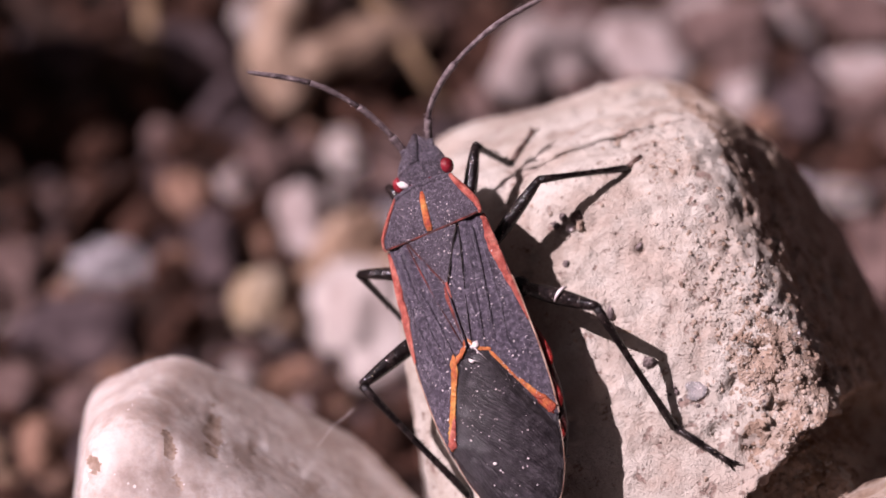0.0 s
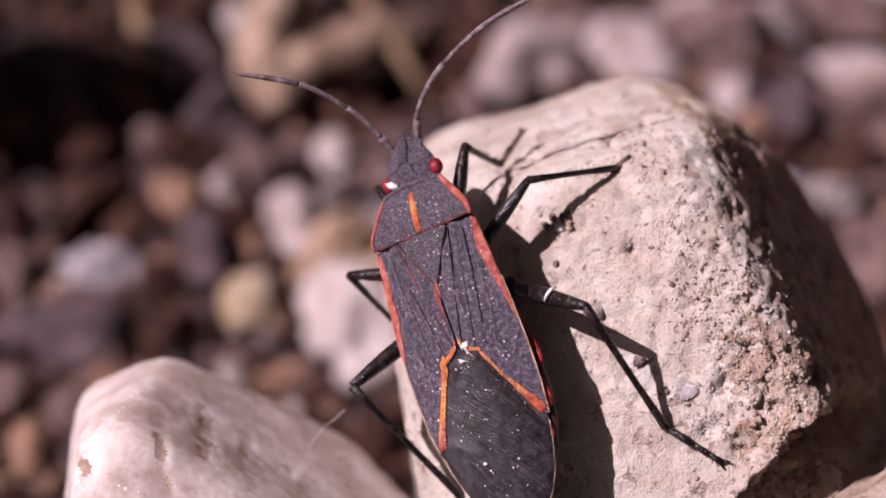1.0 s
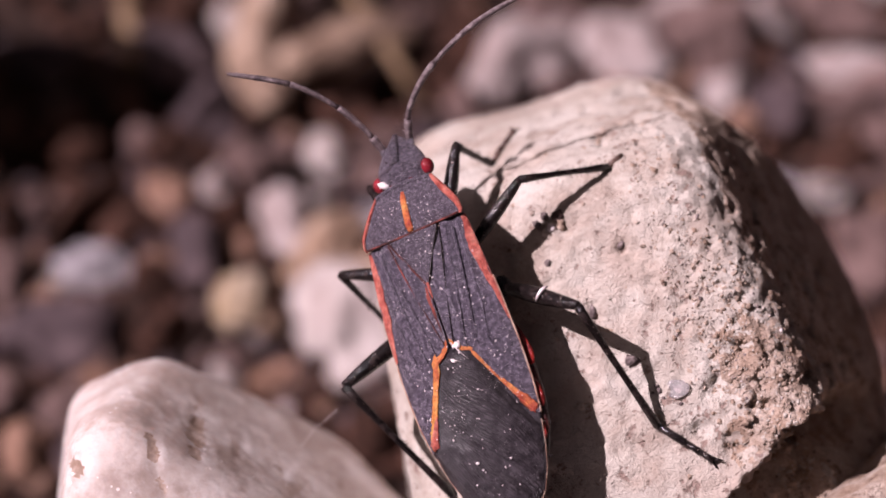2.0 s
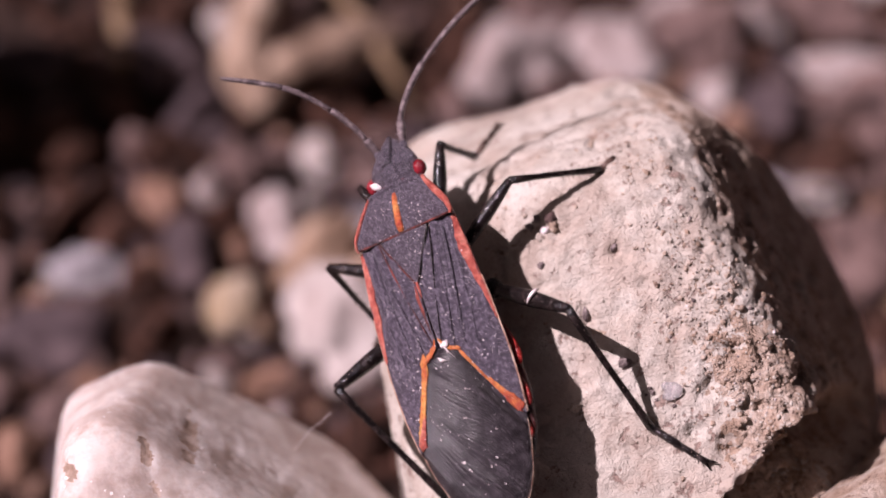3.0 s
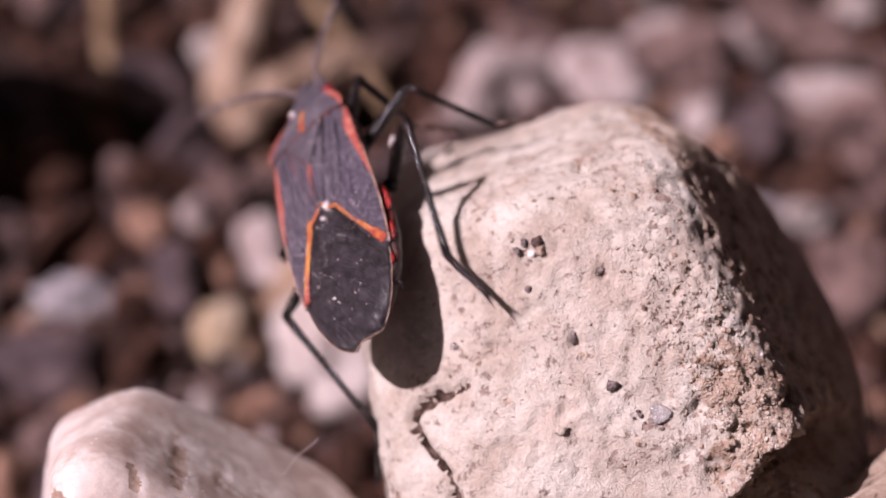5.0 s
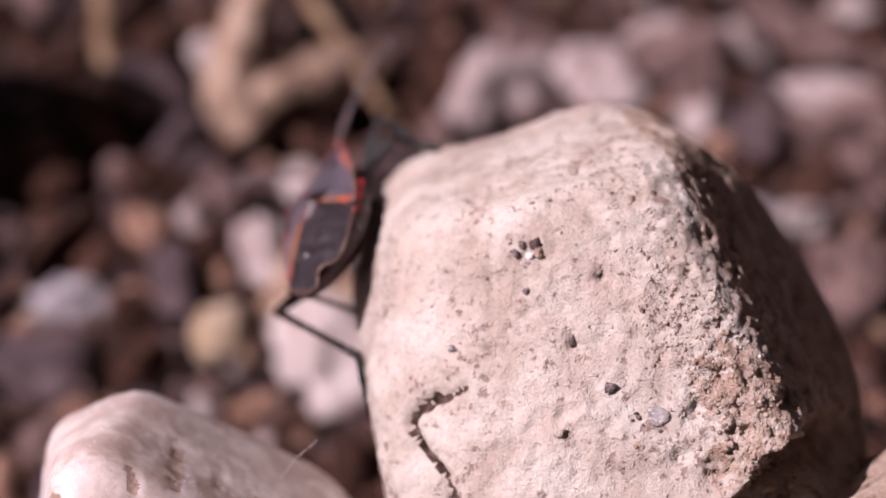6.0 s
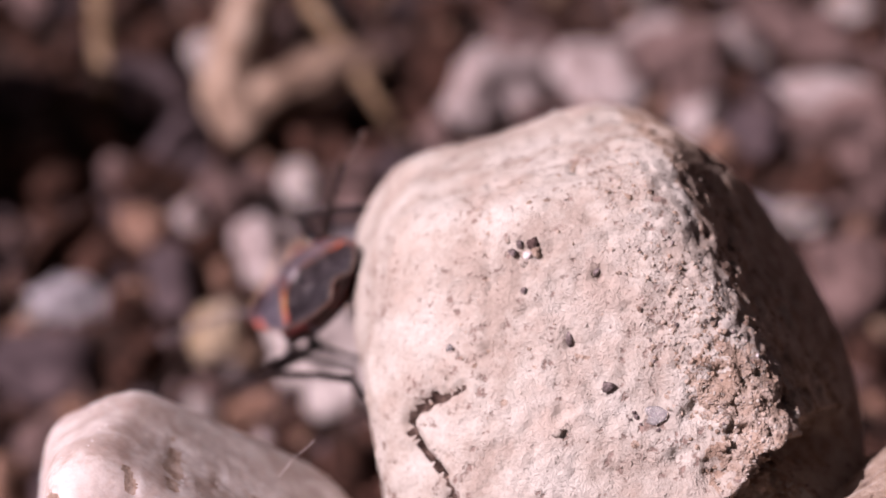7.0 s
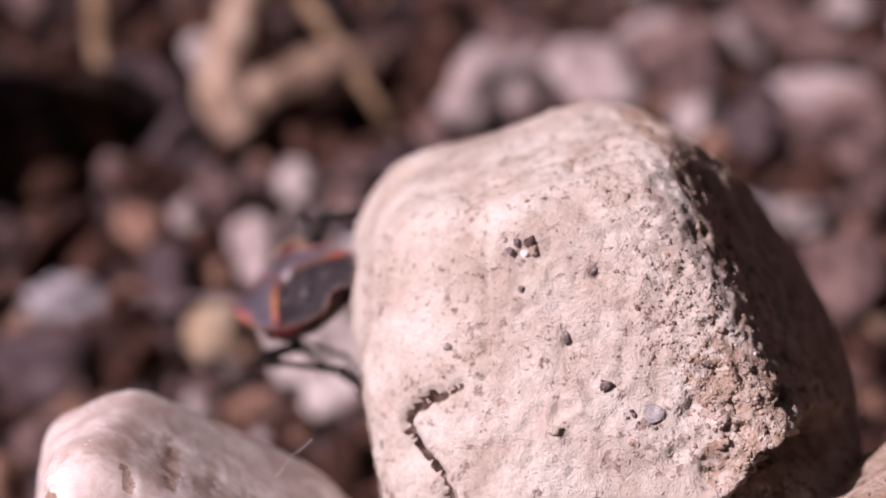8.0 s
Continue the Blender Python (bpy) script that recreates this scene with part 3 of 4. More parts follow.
def litter():
    """Crumbs and grit between the pebbles."""
    g, faces = sphere_points(2)
    for name, label, mats, count, lo, hi in (
            ("soil_crumbs", "dark brown crumbs of soil", STONES["brown"], 2000, 0.4, 1.8),
            ("grit", "small mauve and grey grit", STONES["mauve"], 420, 0.3, 1.2),
            ("dark_grit", "dark plum grit", STONES["plum"], 450, 0.3, 1.2),
            ("pale_grit", "small pale grit", STONES["pale"], 120, 0.25, 0.7),
            ("clay_crumbs", "small orange brown crumbs of clay", STONES["orange"], 160, 0.3, 0.8)):
        rng = np.random.default_rng(len(name))
        pts, polys = [], []
        for _ in range(count):
            s = lo + (hi - lo) * rng.random() ** 2.2
            x, y = rng.uniform(-32, 32), rng.uniform(-12, 46)
            q = g * (1 + 0.3 * rng.normal(size=(len(g), 1)) * 0.5) * (s * rng.uniform(0.7, 1.2, 3))
            if any(math.hypot(x - a, y - b) < r * 0.62 + s * 0.8 for a, b, r in TAKEN) and s > 0.5:
                continue
            # soil crumbs alone in the hollow, so its colour adds to the shade
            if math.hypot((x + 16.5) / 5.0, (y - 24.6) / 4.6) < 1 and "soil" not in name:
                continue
            z = terrain(x, y) + 0.35 * s
            n0 = len(pts)
            pts.extend((q + (x, y, z)).tolist())
            polys.extend([[i + n0 for i in f] for f in faces])
        tagged(lowered(new(name, stone_mesh(name, np.array(pts), polys, mats))), label, "gravel", kind="stuff")


litter()


def add_bounce_gravel():
    """Pale gravel past the boulder, mostly unseen, added to bounce light onto its side."""
    g, faces = sphere_points(2)
    rng = np.random.default_rng(77)
    pts, polys = [], []
    for _ in range(1900):
        s = rng.uniform(0.4, 1.6)
        x, y = rng.uniform(17.5, 44), rng.uniform(-22, 30)
        if math.hypot(x - 17.3, y + 4.3) < 6 or x < 17.5 + max(0, y - 4) * 0.6:
            continue
        q = g * (1 + 0.15 * rng.normal(size=(len(g), 1))) * (s * rng.uniform(0.7, 1.2, 3))
        n0 = len(pts)
        pts.extend((q + (x, y, terrain(x, y) + 0.3 * s)).tolist())
        polys.extend([[i + n0 for i in f] for f in faces])
    tagged(lowered(new("bounce_gravel", stone_mesh("bounce_gravel", np.array(pts), polys, STONES["pale"]))), "pale pinkish gravel added mostly out of view to bounce sunlight", "gravel", kind="stuff")


add_bounce_gravel()


def stalk(name, label, pts, radii, mat=STRAW):
    path = [Vector(p) for p in pts]
    fine, rad = [], []
    for i in range(len(path) - 1):
        for k in range(6):
            s = k / 6
            fine.append(path[i].lerp(path[i + 1], s))
            rad.append(radii[i] * (1 - s) + radii[i + 1] * s + 0.16 * radii[i] / 0.5 * noise.noise(fine[-1] * 0.8) + 0.06 * noise.noise(fine[-1] * 2.3))
    fine.append(path[-1])
    rad.append(radii[-1])
    for _ in range(3):
        fine = [fine[0]] + [(a + b * 2 + c) / 4 for a, b, c in zip(fine, fine[1:], fine[2:])] + [fine[-1]]
    ob = lowered(part(name, tube(bmesh.new(), fine, rad, 10), mat))
    return tagged(ob, label, "plant debris")


stalk("dry_stalk", "dry tan grass stalk lying over the gravel", [(-5.5, 35, 3.2), (-3.8, 30, 2.8), (-2.2, 27.4, 2.2), (-0.3, 24.0, 1.1)], [0.32, 0.36, 0.36, 0.30])
stalk("dry_stalk", "short thick straw coloured stalk in the gravel", [(-13.2, 34, 2.6), (-12.7, 28.2, 2.0), (-12.3, 25.6, 1.2)], [0.5, 0.5, 0.35])
root = stalk("bent_root", "forked tan root lying bent in the gravel", [(-5.2, 36, 3.4), (-5.8, 31, 3.2), (-6.8, 27.6, 2.8), (-7.3, 24.8, 2.1), (-6.1, 22.9, 1.3)], [0.72, 0.8, 0.95, 1.25, 0.7], TWIG)
arm = stalk("side_root", "dull brown side root", [(-7.0, 24.0, 1.5), (-5.6, 24.9, 1.9), (-4.3, 25.6, 2.0), (-2.3, 26.9, 2.0), (-0.5, 27.0, 1.7)], [0.9, 0.95, 1.0, 0.9, 0.5], TWIG)
arm.parent, arm.matrix_basis = root, Matrix()
del arm["category"]


def silk():
    bm = tube(bmesh.new(), [(-3.95, -2.85, 11.9), (-3.45, -2.48, 12.46), (-3.13, -2.32, 12.60), (-2.80, -2.09, 12.80)], [0.007, 0.006, 0.006, 0.010], 5)
    tagged(part("silk_thread", bm, PALE), "fine pale thread sticking up from the quartz", "thread")


silk()


# ---- grains lying on the boulder ----
def grain(name, label, a, b, size, mat, seed):
    g, faces = sphere_points(1 if mat == DARKGRAIN else 2)
    rng = np.random.default_rng(seed)
    place, normal = on_boulder(a, b)
    p = g * (1 + 0.24 * rng.normal(size=(len(g), 1))) * np.array(size)
    ob = new(name, stone_mesh(name, p, faces, mat))
    q = normal.to_track_quat("Z", "Y").to_matrix().to_4x4()
    ob.matrix_world = Matrix.Translation((place + normal * size[2] * 0.15) * MM) @ q
    return tagged(ob, label, "grain")



def flake(a, b):
    """A thin clear oval plate lying on the boulder."""
    place, normal = on_boulder(a, b)
    bm = bmesh.new()
    rings = []
    for r, z in ((0.92, 0.0), (1.0, 0.03), (0.96, 0.055), (0.75, 0.07), (0.35, 0.062)):
        ring = []
        for k in range(28):
            t = 2 * math.pi * k / 28
            w = r * (1 + 0.05 * math.sin(3 * t + 1) + 0.03 * math.sin(7 * t))
            ring.append(bm.verts.new((0.38 * w * math.cos(t), 0.29 * w * math.sin(t), z * 0.7 + 0.03 * math.cos(t + 0.5))))
        rings.append(ring)
    for p, q in zip(rings, rings[1:]):
        for k in range(28):
            bm.faces.new((p[k], p[(k + 1) % 28], q[(k + 1) % 28], q[k]))
    bm.faces.new(rings[0][::-1])
    bm.faces.new(rings[-1])
    ob = part("crystal_flake", bm, CRYSTAL)
    ob.matrix_world = Matrix.Translation((place + normal * 0.03) * MM) @ (normal * 0.5 + Vector(OUT) * 0.5).to_track_quat("Z", "Y").to_matrix().to_4x4() @ Matrix.Rotation(0.35, 4, "Z")
    tagged(ob, "clear whitish crystal flake stuck to the stone", "flake")


flake(7.63, -4.3)
for da, db, size in ((-0.55, -0.05, 0.12), (-0.62, 0.10, 0.08), (-0.42, -0.26, 0.07), (-0.75, -0.12, 0.06), (0.1, -0.46, 0.08)):
    grain("dark_grain", "tiny dark crumb beside a clear flake", 7.63 + da, -4.3 + db, (size, size * 0.8, size * 0.7), DARKGRAIN, int(100 * size))
grain("dark_grain", "dark gritty grain on the pale stone", 6.25, -3.45, (0.24, 0.18, 0.15), DARKGRAIN, 2)
# the next two fill pits with a dark tone for their shade
grain("dark_grain", "dark grain filling a pit in place of its shade", 5.99, 0.02, (0.16, 0.20, 0.10), DARKGRAIN, 3)
grain("dark_grain", "narrow dark grain filling a pit in place of its shade", 5.11, -1.95, (0.13, 0.30, 0.1), DARKGRAIN, 4)
grain("sand_grain", "pale rounded sand grain on the stone", 4.2, 0.75, (0.22, 0.18, 0.16), CRUST, 5)
grain("sand_grain", "pale rounded sand grain on the stone", 3.8, 0.4, (0.2, 0.16, 0.16), BOULDER, 6)
grain("dark_grain", "dark grain among sand grains", 3.5, 0.72, (0.17, 0.15, 0.12), DARKGRAIN, 7)
grain("mauve_grain", "rounded dark mauve grain in a cluster of grains", 4.12, 1.0, (0.26, 0.22, 0.18), STONES["mauve"], 17)
grain("white_grain", "small bright white grain among dark grains", 3.95, 0.60, (0.15, 0.12, 0.12), PALE, 18)
grain("dark_grain", "dark grain among sand grains", 3.70, 0.98, (0.15, 0.14, 0.12), DARKGRAIN, 19)
grain("dark_grain", "small dark grain on the pale stone", 3.78, -0.45, (0.15, 0.13, 0.11), DARKGRAIN, 20)
grain("sand_grain", "glassy sand grain on the stone", 1.5, -2.2, (0.12, 0.12, 0.1), CRYSTAL, 8)
grain("sand_grain", "brownish sand grain on the stone", 4.7, -4.8, (0.2, 0.15, 0.14), BOULDER, 9)


def sand():
    """Grains and crumbs caught on the eroded edge of the boulder."""
    g, faces = sphere_points(1)
    for name, label, mat, count, seed, small, large in (("crumbs", "rounded brown sandstone crumbs clinging to the edge", CRUST, 1700, 15, 0.02, 0.10),
                                                        ("sand", "fine pale sand grains clinging to the stone", BOULDER, 1500, 5, 0.02, 0.07),
                                                        ("dark_sand", "fine dark grains clinging to the stone", DARKGRAIN, 130, 6, 0.03, 0.085),
                                                        ("clear_sand", "fine glassy grains clinging to the stone", PALE, 40, 8, 0.02, 0.06)):
        rng = np.random.default_rng(seed)
        pts, polys = [], []
        while len(pts) < count * len(g):
            a, b = rng.uniform(-1, 13.5), rng.uniform(-9, 5)
            edge = 9.9 - 0.47 * (b + 1)
            if rng.random() > (0.03 if mat == BOULDER else 0.008) + math.exp(-((a - edge + 1.1) / 1.35) ** 2) * min(1, max(0.25, (2.0 - b) / 4)):
                continue
            place, normal = on_boulder(a, b)
            if place is None:
                continue
            r = small + (large - small) * rng.random() ** 2.6
            n0 = len(pts)
            pts.extend((g * r * rng.uniform(0.6, 1.4, 3) * (1 + 0.24 * rng.normal(size=(len(g), 1))) + np.array(place - normal * r * 0.25)).tolist())
            polys.extend([[i + n0 for i in f] for f in faces])
        ob = new(name, stone_mesh(name, np.array(pts), polys, mat))
        tagged(ob, label, "sand", kind="stuff")


sand()


# ---- the bug: x to its right, y ahead, z up from its back, in mm ----
bug = new("boxelder_bug")
tagged(bug, "charcoal bug with red margins and orange stripes on its wings", "insect")


def curve(y, ys, vs):
    return float(np.interp(y, ys, vs))


def half_width(y):
    return curve(y, (-6.27, -6.2, -6.0, -5.6, -5.0, -4.3, -3.4, -2.4, -1.2, 0.2, 1.6, 3.0), (0.0, 0.36, 0.72, 1.10, 1.42, 1.65, 1.83, 1.94, 1.97, 1.92, 1.82, 1.66))


def ridge(y):
    return curve(y, (-6.27, -4.5, -2.5, -0.8, 0.4, 1.4, 3.1), (-0.26, -0.02, 0.18, 0.32, 0.40, 0.45, 0.44))


def back(x, y, lift=0.0):
    """A point of the wings' upper surface."""
    w = max(half_width(y), 0.3)
    return Vector((x, y, ridge(y) - 0.34 * min(abs(x) / w, 1.15) ** 2.2 + lift))


def sheet(y0, y1, inner, outer, lift=0.0, thick=0.05, ny=26, nx=9):
    """A curved plate over the back between two edges x(y)."""
    bm = bmesh.new()
    layers = []
    for dz in (lift, lift - thick):
        rows = []
        for j in range(ny + 1):
            y = y0 + (y1 - y0) * j / ny
            a, b = inner(y), outer(y)
            rows.append([bm.verts.new(back(a + (b - a) * i / nx, y, dz)) for i in range(nx + 1)])
        layers.append(rows)
    top, low = layers
    for j in range(ny):
        for i in range(nx):
            bm.faces.new((top[j][i], top[j][i + 1], top[j + 1][i + 1], top[j + 1][i]))
            bm.faces.new((low[j][i], low[j + 1][i], low[j + 1][i + 1], low[j][i + 1]))
        for i in (0, nx):
            bm.faces.new((top[j][i], top[j + 1][i], low[j + 1][i], low[j][i]))
    for j in (0, ny):
        for i in range(nx):
            bm.faces.new((top[j][i], top[j][i + 1], low[j][i + 1], low[j][i]))
    bmesh.ops.remove_doubles(bm, verts=bm.verts, dist=1e-4)
    return bm


def ribbon(pts, widths, lift, seed=0.0):
    """A flat stripe with uneven edges along points of the back, narrowing at its ends."""
    line, rad = [], []
    for i in range(len(pts) - 1):
        for k in range(8):
            s = k / 8
            x, y = (pts[i][j] * (1 - s) + pts[i + 1][j] * s for j in (0, 1))
            line.append(back(x, y, lift))
            rad.append((widths[i] * (1 - s) + widths[i + 1] * s) * (1 + 0.35 * noise.noise(Vector((x * 4, y * 4, seed))) + 0.35 * noise.noise(Vector((x * 13, y * 13, seed)))))
    line.append(back(*pts[-1], lift))
    rad.append(widths[-1])
    n = len(rad) - 1
    for i in range(n + 1):
        rad[i] *= min(1, 0.25 + 0.35 * min(i, n - i))
    return tube(bmesh.new(), line, rad, 8, 0.06)


def curve_pair(ys, vs):
    return lambda y: curve(y, ys, vs)


def inner_edge(y):
    """Where a forewing's leathery part ends towards the middle."""
    return curve(y, (-3.42, -1.0, -0.72, 1.35, 2.95), (1.80, 0.60, 0.03, 0.03, 0.86))


def body():
    # belly, its underside coloured dark for shade, and its red rim
    bm = bmesh.new()
    made = bmesh.ops.create_icosphere(bm, subdivisions=4, radius=1.0)
    for v in made["verts"]:
        y = -2.35 + 3.6 * v.co.y
        w = 2.06 * (1 - max(0, -v.co.y) ** 4 * 0.15)
        v.co = Vector((w * v.co.x, y, -0.52 + (0.40 if v.co.z > 0 else 0.95) * v.co.z + 0.03 * math.sin(y * 5.2)))
    belly = part("abdomen", bm, UNDER, bug, "underside of the abdomen, coloured dark red for its shade")
    for s in (-1, 1):  # the segments' flat red edges, which stick out beside the wings
        for y0, y1, out in ((0.35, -1.95, 0.02), (-1.9, -3.25, -0.10), (-3.2, -4.2, -0.20)):
            line, rad = [], []
            for i in range(13):
                y = y0 + (y1 - y0) * i / 12
                w = 2.05 * math.sqrt(max(0.02, 1 - ((y + 2.35) / 3.75) ** 2)) + (out if s > 0 else -0.22)
                line.append((s * (w - 0.16 + 0.14 * (i / 12) ** 1.5), y, -0.40))
                rad.append(0.05 + 0.17 * min(1, 0.15 * i, 0.55 * (12.4 - i)))
            part("red_side", tube(bmesh.new(), line, rad, 8, 0.45), BELLY, belly, "scarlet side plate of the abdomen")
    for k in range(6):
        bm = bmesh.new()
        y = 0.1 - 0.95 * k
        for s in (-1, 1):
            w = 2.09 * math.sqrt(max(0, 1 - ((y + 2.35) / 3.6) ** 2))
            tube(bm, [(s * w * 0.80, y, -0.50), (s * w * 0.93, y, -0.66), (s * w * 0.95, y, -0.80), (s * w * 0.86, y, -1.0)], [0.02, 0.035, 0.035, 0.02], 6)
        part("segment_seam", bm, CUTICLE, belly, "dark seam between abdomen segments")
    bm = ball(bmesh.new(), (0, 2.4, -0.75), 1.0, (1.45, 2.2, 0.72), 3)
    part("thorax", bm, CUTICLE, bug, "black underside of the thorax")

    # head
    bm = bmesh.new()
    made = bmesh.ops.create_icosphere(bm, subdivisions=4, radius=1.0)
    for v in made["verts"]:
        x, y, z = v.co
        taper = 1.0 - 0.46 * max(0, y) ** 1.8 - 0.06 * max(0, -y)
        v.co = Vector((0.84 * x * taper, 5.05 + 1.22 * y, -0.42 - 0.30 * max(0, y) ** 1.4 + 0.52 * z * (1 - 0.35 * max(0, y)) + 0.02 * noise.noise(v.co * 5)))
    tube(bm, [(0, 5.3, 0.02), (0, 5.9, -0.28), (0, 6.28, -0.68)], [0.16, 0.17, 0.09], 8)
    head = part("head", bm, CUTICLE, bug, "dusty charcoal head")
    for s in (-1, 1):
        part("eye", ball(bmesh.new(), (s * 0.84, 4.92, -0.34), 0.235, (0.9, 1.1, 1.0), 3), EYE_RED, head, "ruby red bulging eye")
        part("ocellus", ball(bmesh.new(), (s * 0.34, 4.62, 0.04), 0.075), EYE_RED, head, "tiny red ocellus")
        bm = tube(bmesh.new(), [(s * 0.40, 5.72, -0.55), (s * 0.48, 5.98, -0.55)], [0.17, 0.13], 8)
        part("antenna_socket", bm, CUTICLE, head)

    # collar plate behind the head
    def shoulder(y):
        return curve(y, (2.92, 3.05, 3.4, 4.0, 4.45, 4.62), (1.62, 1.73, 1.66, 1.30, 1.03, 0.94))

    def plate_z(x, y):
        w = shoulder(y)
        return curve(y, (2.9, 3.3, 4.0, 4.6), (0.45, 0.48, 0.32, 0.10)) - 0.17 * (abs(x) / w) ** 2.4

    bm = bmesh.new()
    rows = []
    for j in range(19):
        y = 2.92 + 1.70 * j / 18
        rows.append([bm.verts.new((shoulder(y) * u, y + (0.10 * (abs(u) ** 2) if j < 3 else 0), plate_z(shoulder(y) * u, y) + 0.015 * noise.noise(Vector((u * 6, y * 5, 1)))))
                     for u in (i / 12 - 1 for i in range(25))])
    low = [[bm.verts.new(v.co - Vector((0, 0, 0.35))) for v in r] for r in (rows[0], rows[-1])]
    for a, b in zip(rows, rows[1:]):
        for i in range(24):
            bm.faces.new((a[i], a[i + 1], b[i + 1], b[i]))
    for r, l in ((rows[0], low[0]), (rows[-1], low[1])):
        for i in range(24):
            bm.faces.new((r[i], r[i + 1], l[i + 1], l[i]))
    collar = part("pronotum", bm, CUTICLE, bug, "charcoal neck plate with red edges")
    for s in (-1, 1):
        ys = [2.98 + 1.55 * k / 12 for k in range(13)]
        bm = tube(bmesh.new(), [(s * shoulder(y) * 0.985, y, plate_z(shoulder(y), y) + 0.03) for y in ys], [(0.06 + 0.055 * math.sin(k / 12 * 3.14)) * (1.0 if s > 0 else 0.55) for k in range(13)], 8)
        part("red_edge", bm, RED, collar, "raised red side edge")
    bm = tube(bmesh.new(), [(u * 1.58, 2.97 + 0.06 * u * u, plate_z(u * 1.58, 2.97) + 0.015) for u in (k / 8 - 1 for k in range(17))], [0.04] * 17, 6)
    part("hind_edge", bm, DARKRED, collar, "dark hind edge tinged with red")
    bm = tube(bmesh.new(), [(u * 0.98, 4.58 - 0.10 * u * u, plate_z(u * 0.9, 4.55) - 0.02) for u in (k / 8 - 1 for k in range(17))], [0.09] * 17, 8, 0.8)
    part("collar_ridge", bm, CUTICLE, collar, "rounded ridge behind the head")
    bm = tube(bmesh.new(), [(0, 3.02 + 0.145 * k, plate_z(0, 3.02 + 0.145 * k) + 0.006) for k in range(10)], [0.09, 0.12, 0.12, 0.12, 0.115, 0.11, 0.105, 0.10, 0.09, 0.05], 8, 0.35)
    part("orange_stripe", bm, ORANGE, collar, "orange middle stripe")

    # shield between the wings
    bm = sheet(1.32, 2.97, lambda y: -curve(y, (1.32, 2.97), (0.03, 0.86)), lambda y: curve(y, (1.32, 2.97), (0.03, 0.86)), 0.05, 0.08, 12, 10)
    shield = part("scutellum", bm, CUTICLE, bug, "black triangular shield between the wings")
    for s in (-1, 1):
        bm = tube(bmesh.new(), [back(s * curve(y, (1.3, 2.97), (0.03, 0.88)), y, 0.04) for y in (1.28 + 0.17 * k for k in range(11))], [0.036] * 11, 6)
        part("seam", bm, LEGS if s > 0 else DARKRED, shield)
    bm = tube(bmesh.new(), [back(0, 1.36 - 0.1 * k, 0.05) for k in range(6)], [0.04, 0.055, 0.05, 0.04, 0.03, 0.015], 6)
    part("red_tip", bm, RED, shield, "red tip")

    # leathery forewings
    for s, lift in ((-1, 0.045), (1, 0.03)):
        bm = sheet(-3.42, 2.98, lambda y: s * inner_edge(y), lambda y: s * (half_width(y) + 0.02), lift, 0.06, 60, 24)
        for v in bm.verts:  # shallow furrows between the ribs, a fine uneven skin
            x, y = abs(v.co.x), v.co.y
            f = (y + 1.2) / 4.1
            v.co.z += 0.042 * math.cos(2 * math.pi * (x / (0.42 + 0.09 * f))) * max(0, min(1, f + 0.25)) + 0.014 * noise.noise(Vector((x * 7, y * 5, s)))
        wing = part("forewing", bm, WING, bug, "charcoal leathery forewing with specks of dust and painted sparkle")
        # red outer margin, broad at the shoulder
        wide = curve_pair((-0.5, 0.2, 0.9, 1.8, 2.6, 3.0), (0.0, 0.07, 0.16, 0.26, 0.24, 0.12) if s > 0 else (0.03, 0.16, 0.24, 0.24, 0.19, 0.10))
        inn = lambda y: s * (half_width(y) - wide(y) * (1 + 0.25 * noise.noise(Vector((y * 3.1, s, 0)))))
        bm = sheet(-0.5, 2.95, inn, lambda y: s * (half_width(y) + 0.035), lift + 0.03, 0.08, 40, 5)
        part("red_margin", bm, RED, wing, "salmon red outer margin")
        ys = [0.9 - 4.3 * k / 24 for k in range(25)]
        bm = tube(bmesh.new(), [back(s * (half_width(y) + 0.045), y, lift - 0.01) for y in ys], [0.032] * 25, 6)
        part("tan_edge", bm, TANRIM, wing, "thin tan outer edge")
        # bright line where the film begins
        line = [(0.58, -1.0), (0.87, -1.6), (1.17, -2.22), (1.47, -2.82), (1.74, -3.38)]
        if s < 0:
            part("orange_line", ribbon([(-x, y) for x, y in line], [0.13, 0.105, 0.10, 0.12, 0.15], lift + 0.02, s), GOLD, wing, "golden orange line along the inner edge")
            bm = ribbon([(-1.20, -2.45), (-1.50, -2.95), (-1.72, -3.36)], [0.03, 0.10, 0.13], lift + 0.026, 5.0)
            part("red_tip", bm, RED, wing, "red streak at the end of the orange line")
        else:
            part("orange_line", ribbon([(x, y) for x, y in line], [0.07, 0.045, 0.03, 0.05, 0.06], lift + 0.016, s), ORANGE, wing, "thin orange red line along the inner edge")
            bm = ribbon([(1.16, -2.05), (1.38, -2.50), (1.56, -2.86), (1.70, -3.12), (1.78, -3.30)], [0.02, 0.07, 0.14, 0.19, 0.15], lift + 0.024, 3.0)
            part("orange_tip", bm, ORANGE, wing, "orange wedge at the outer corner")
        # blotchy orange corner in the middle of the back
        bm = ribbon([(s * x, y) for x, y in ((0.05, -0.45), (0.14, -0.68), (0.34, -0.86), (0.66, -0.98))], [0.03, 0.06, 0.10, 0.12] if s < 0 else [0.03, 0.08, 0.06, 0.05], lift + 0.022, 7.0 + s)
        part("orange_corner", bm, ORANGE, wing, "blotchy orange inner corner")
        if s < 0:
            bm = ribbon([(-0.52, -0.72), (-0.66, -1.0), (-0.74, -1.45)], [0.05, 0.12, 0.06], lift + 0.024, 9.0)
            part("orange_spur", bm, ORANGE, wing, "orange spur beside the bright line")
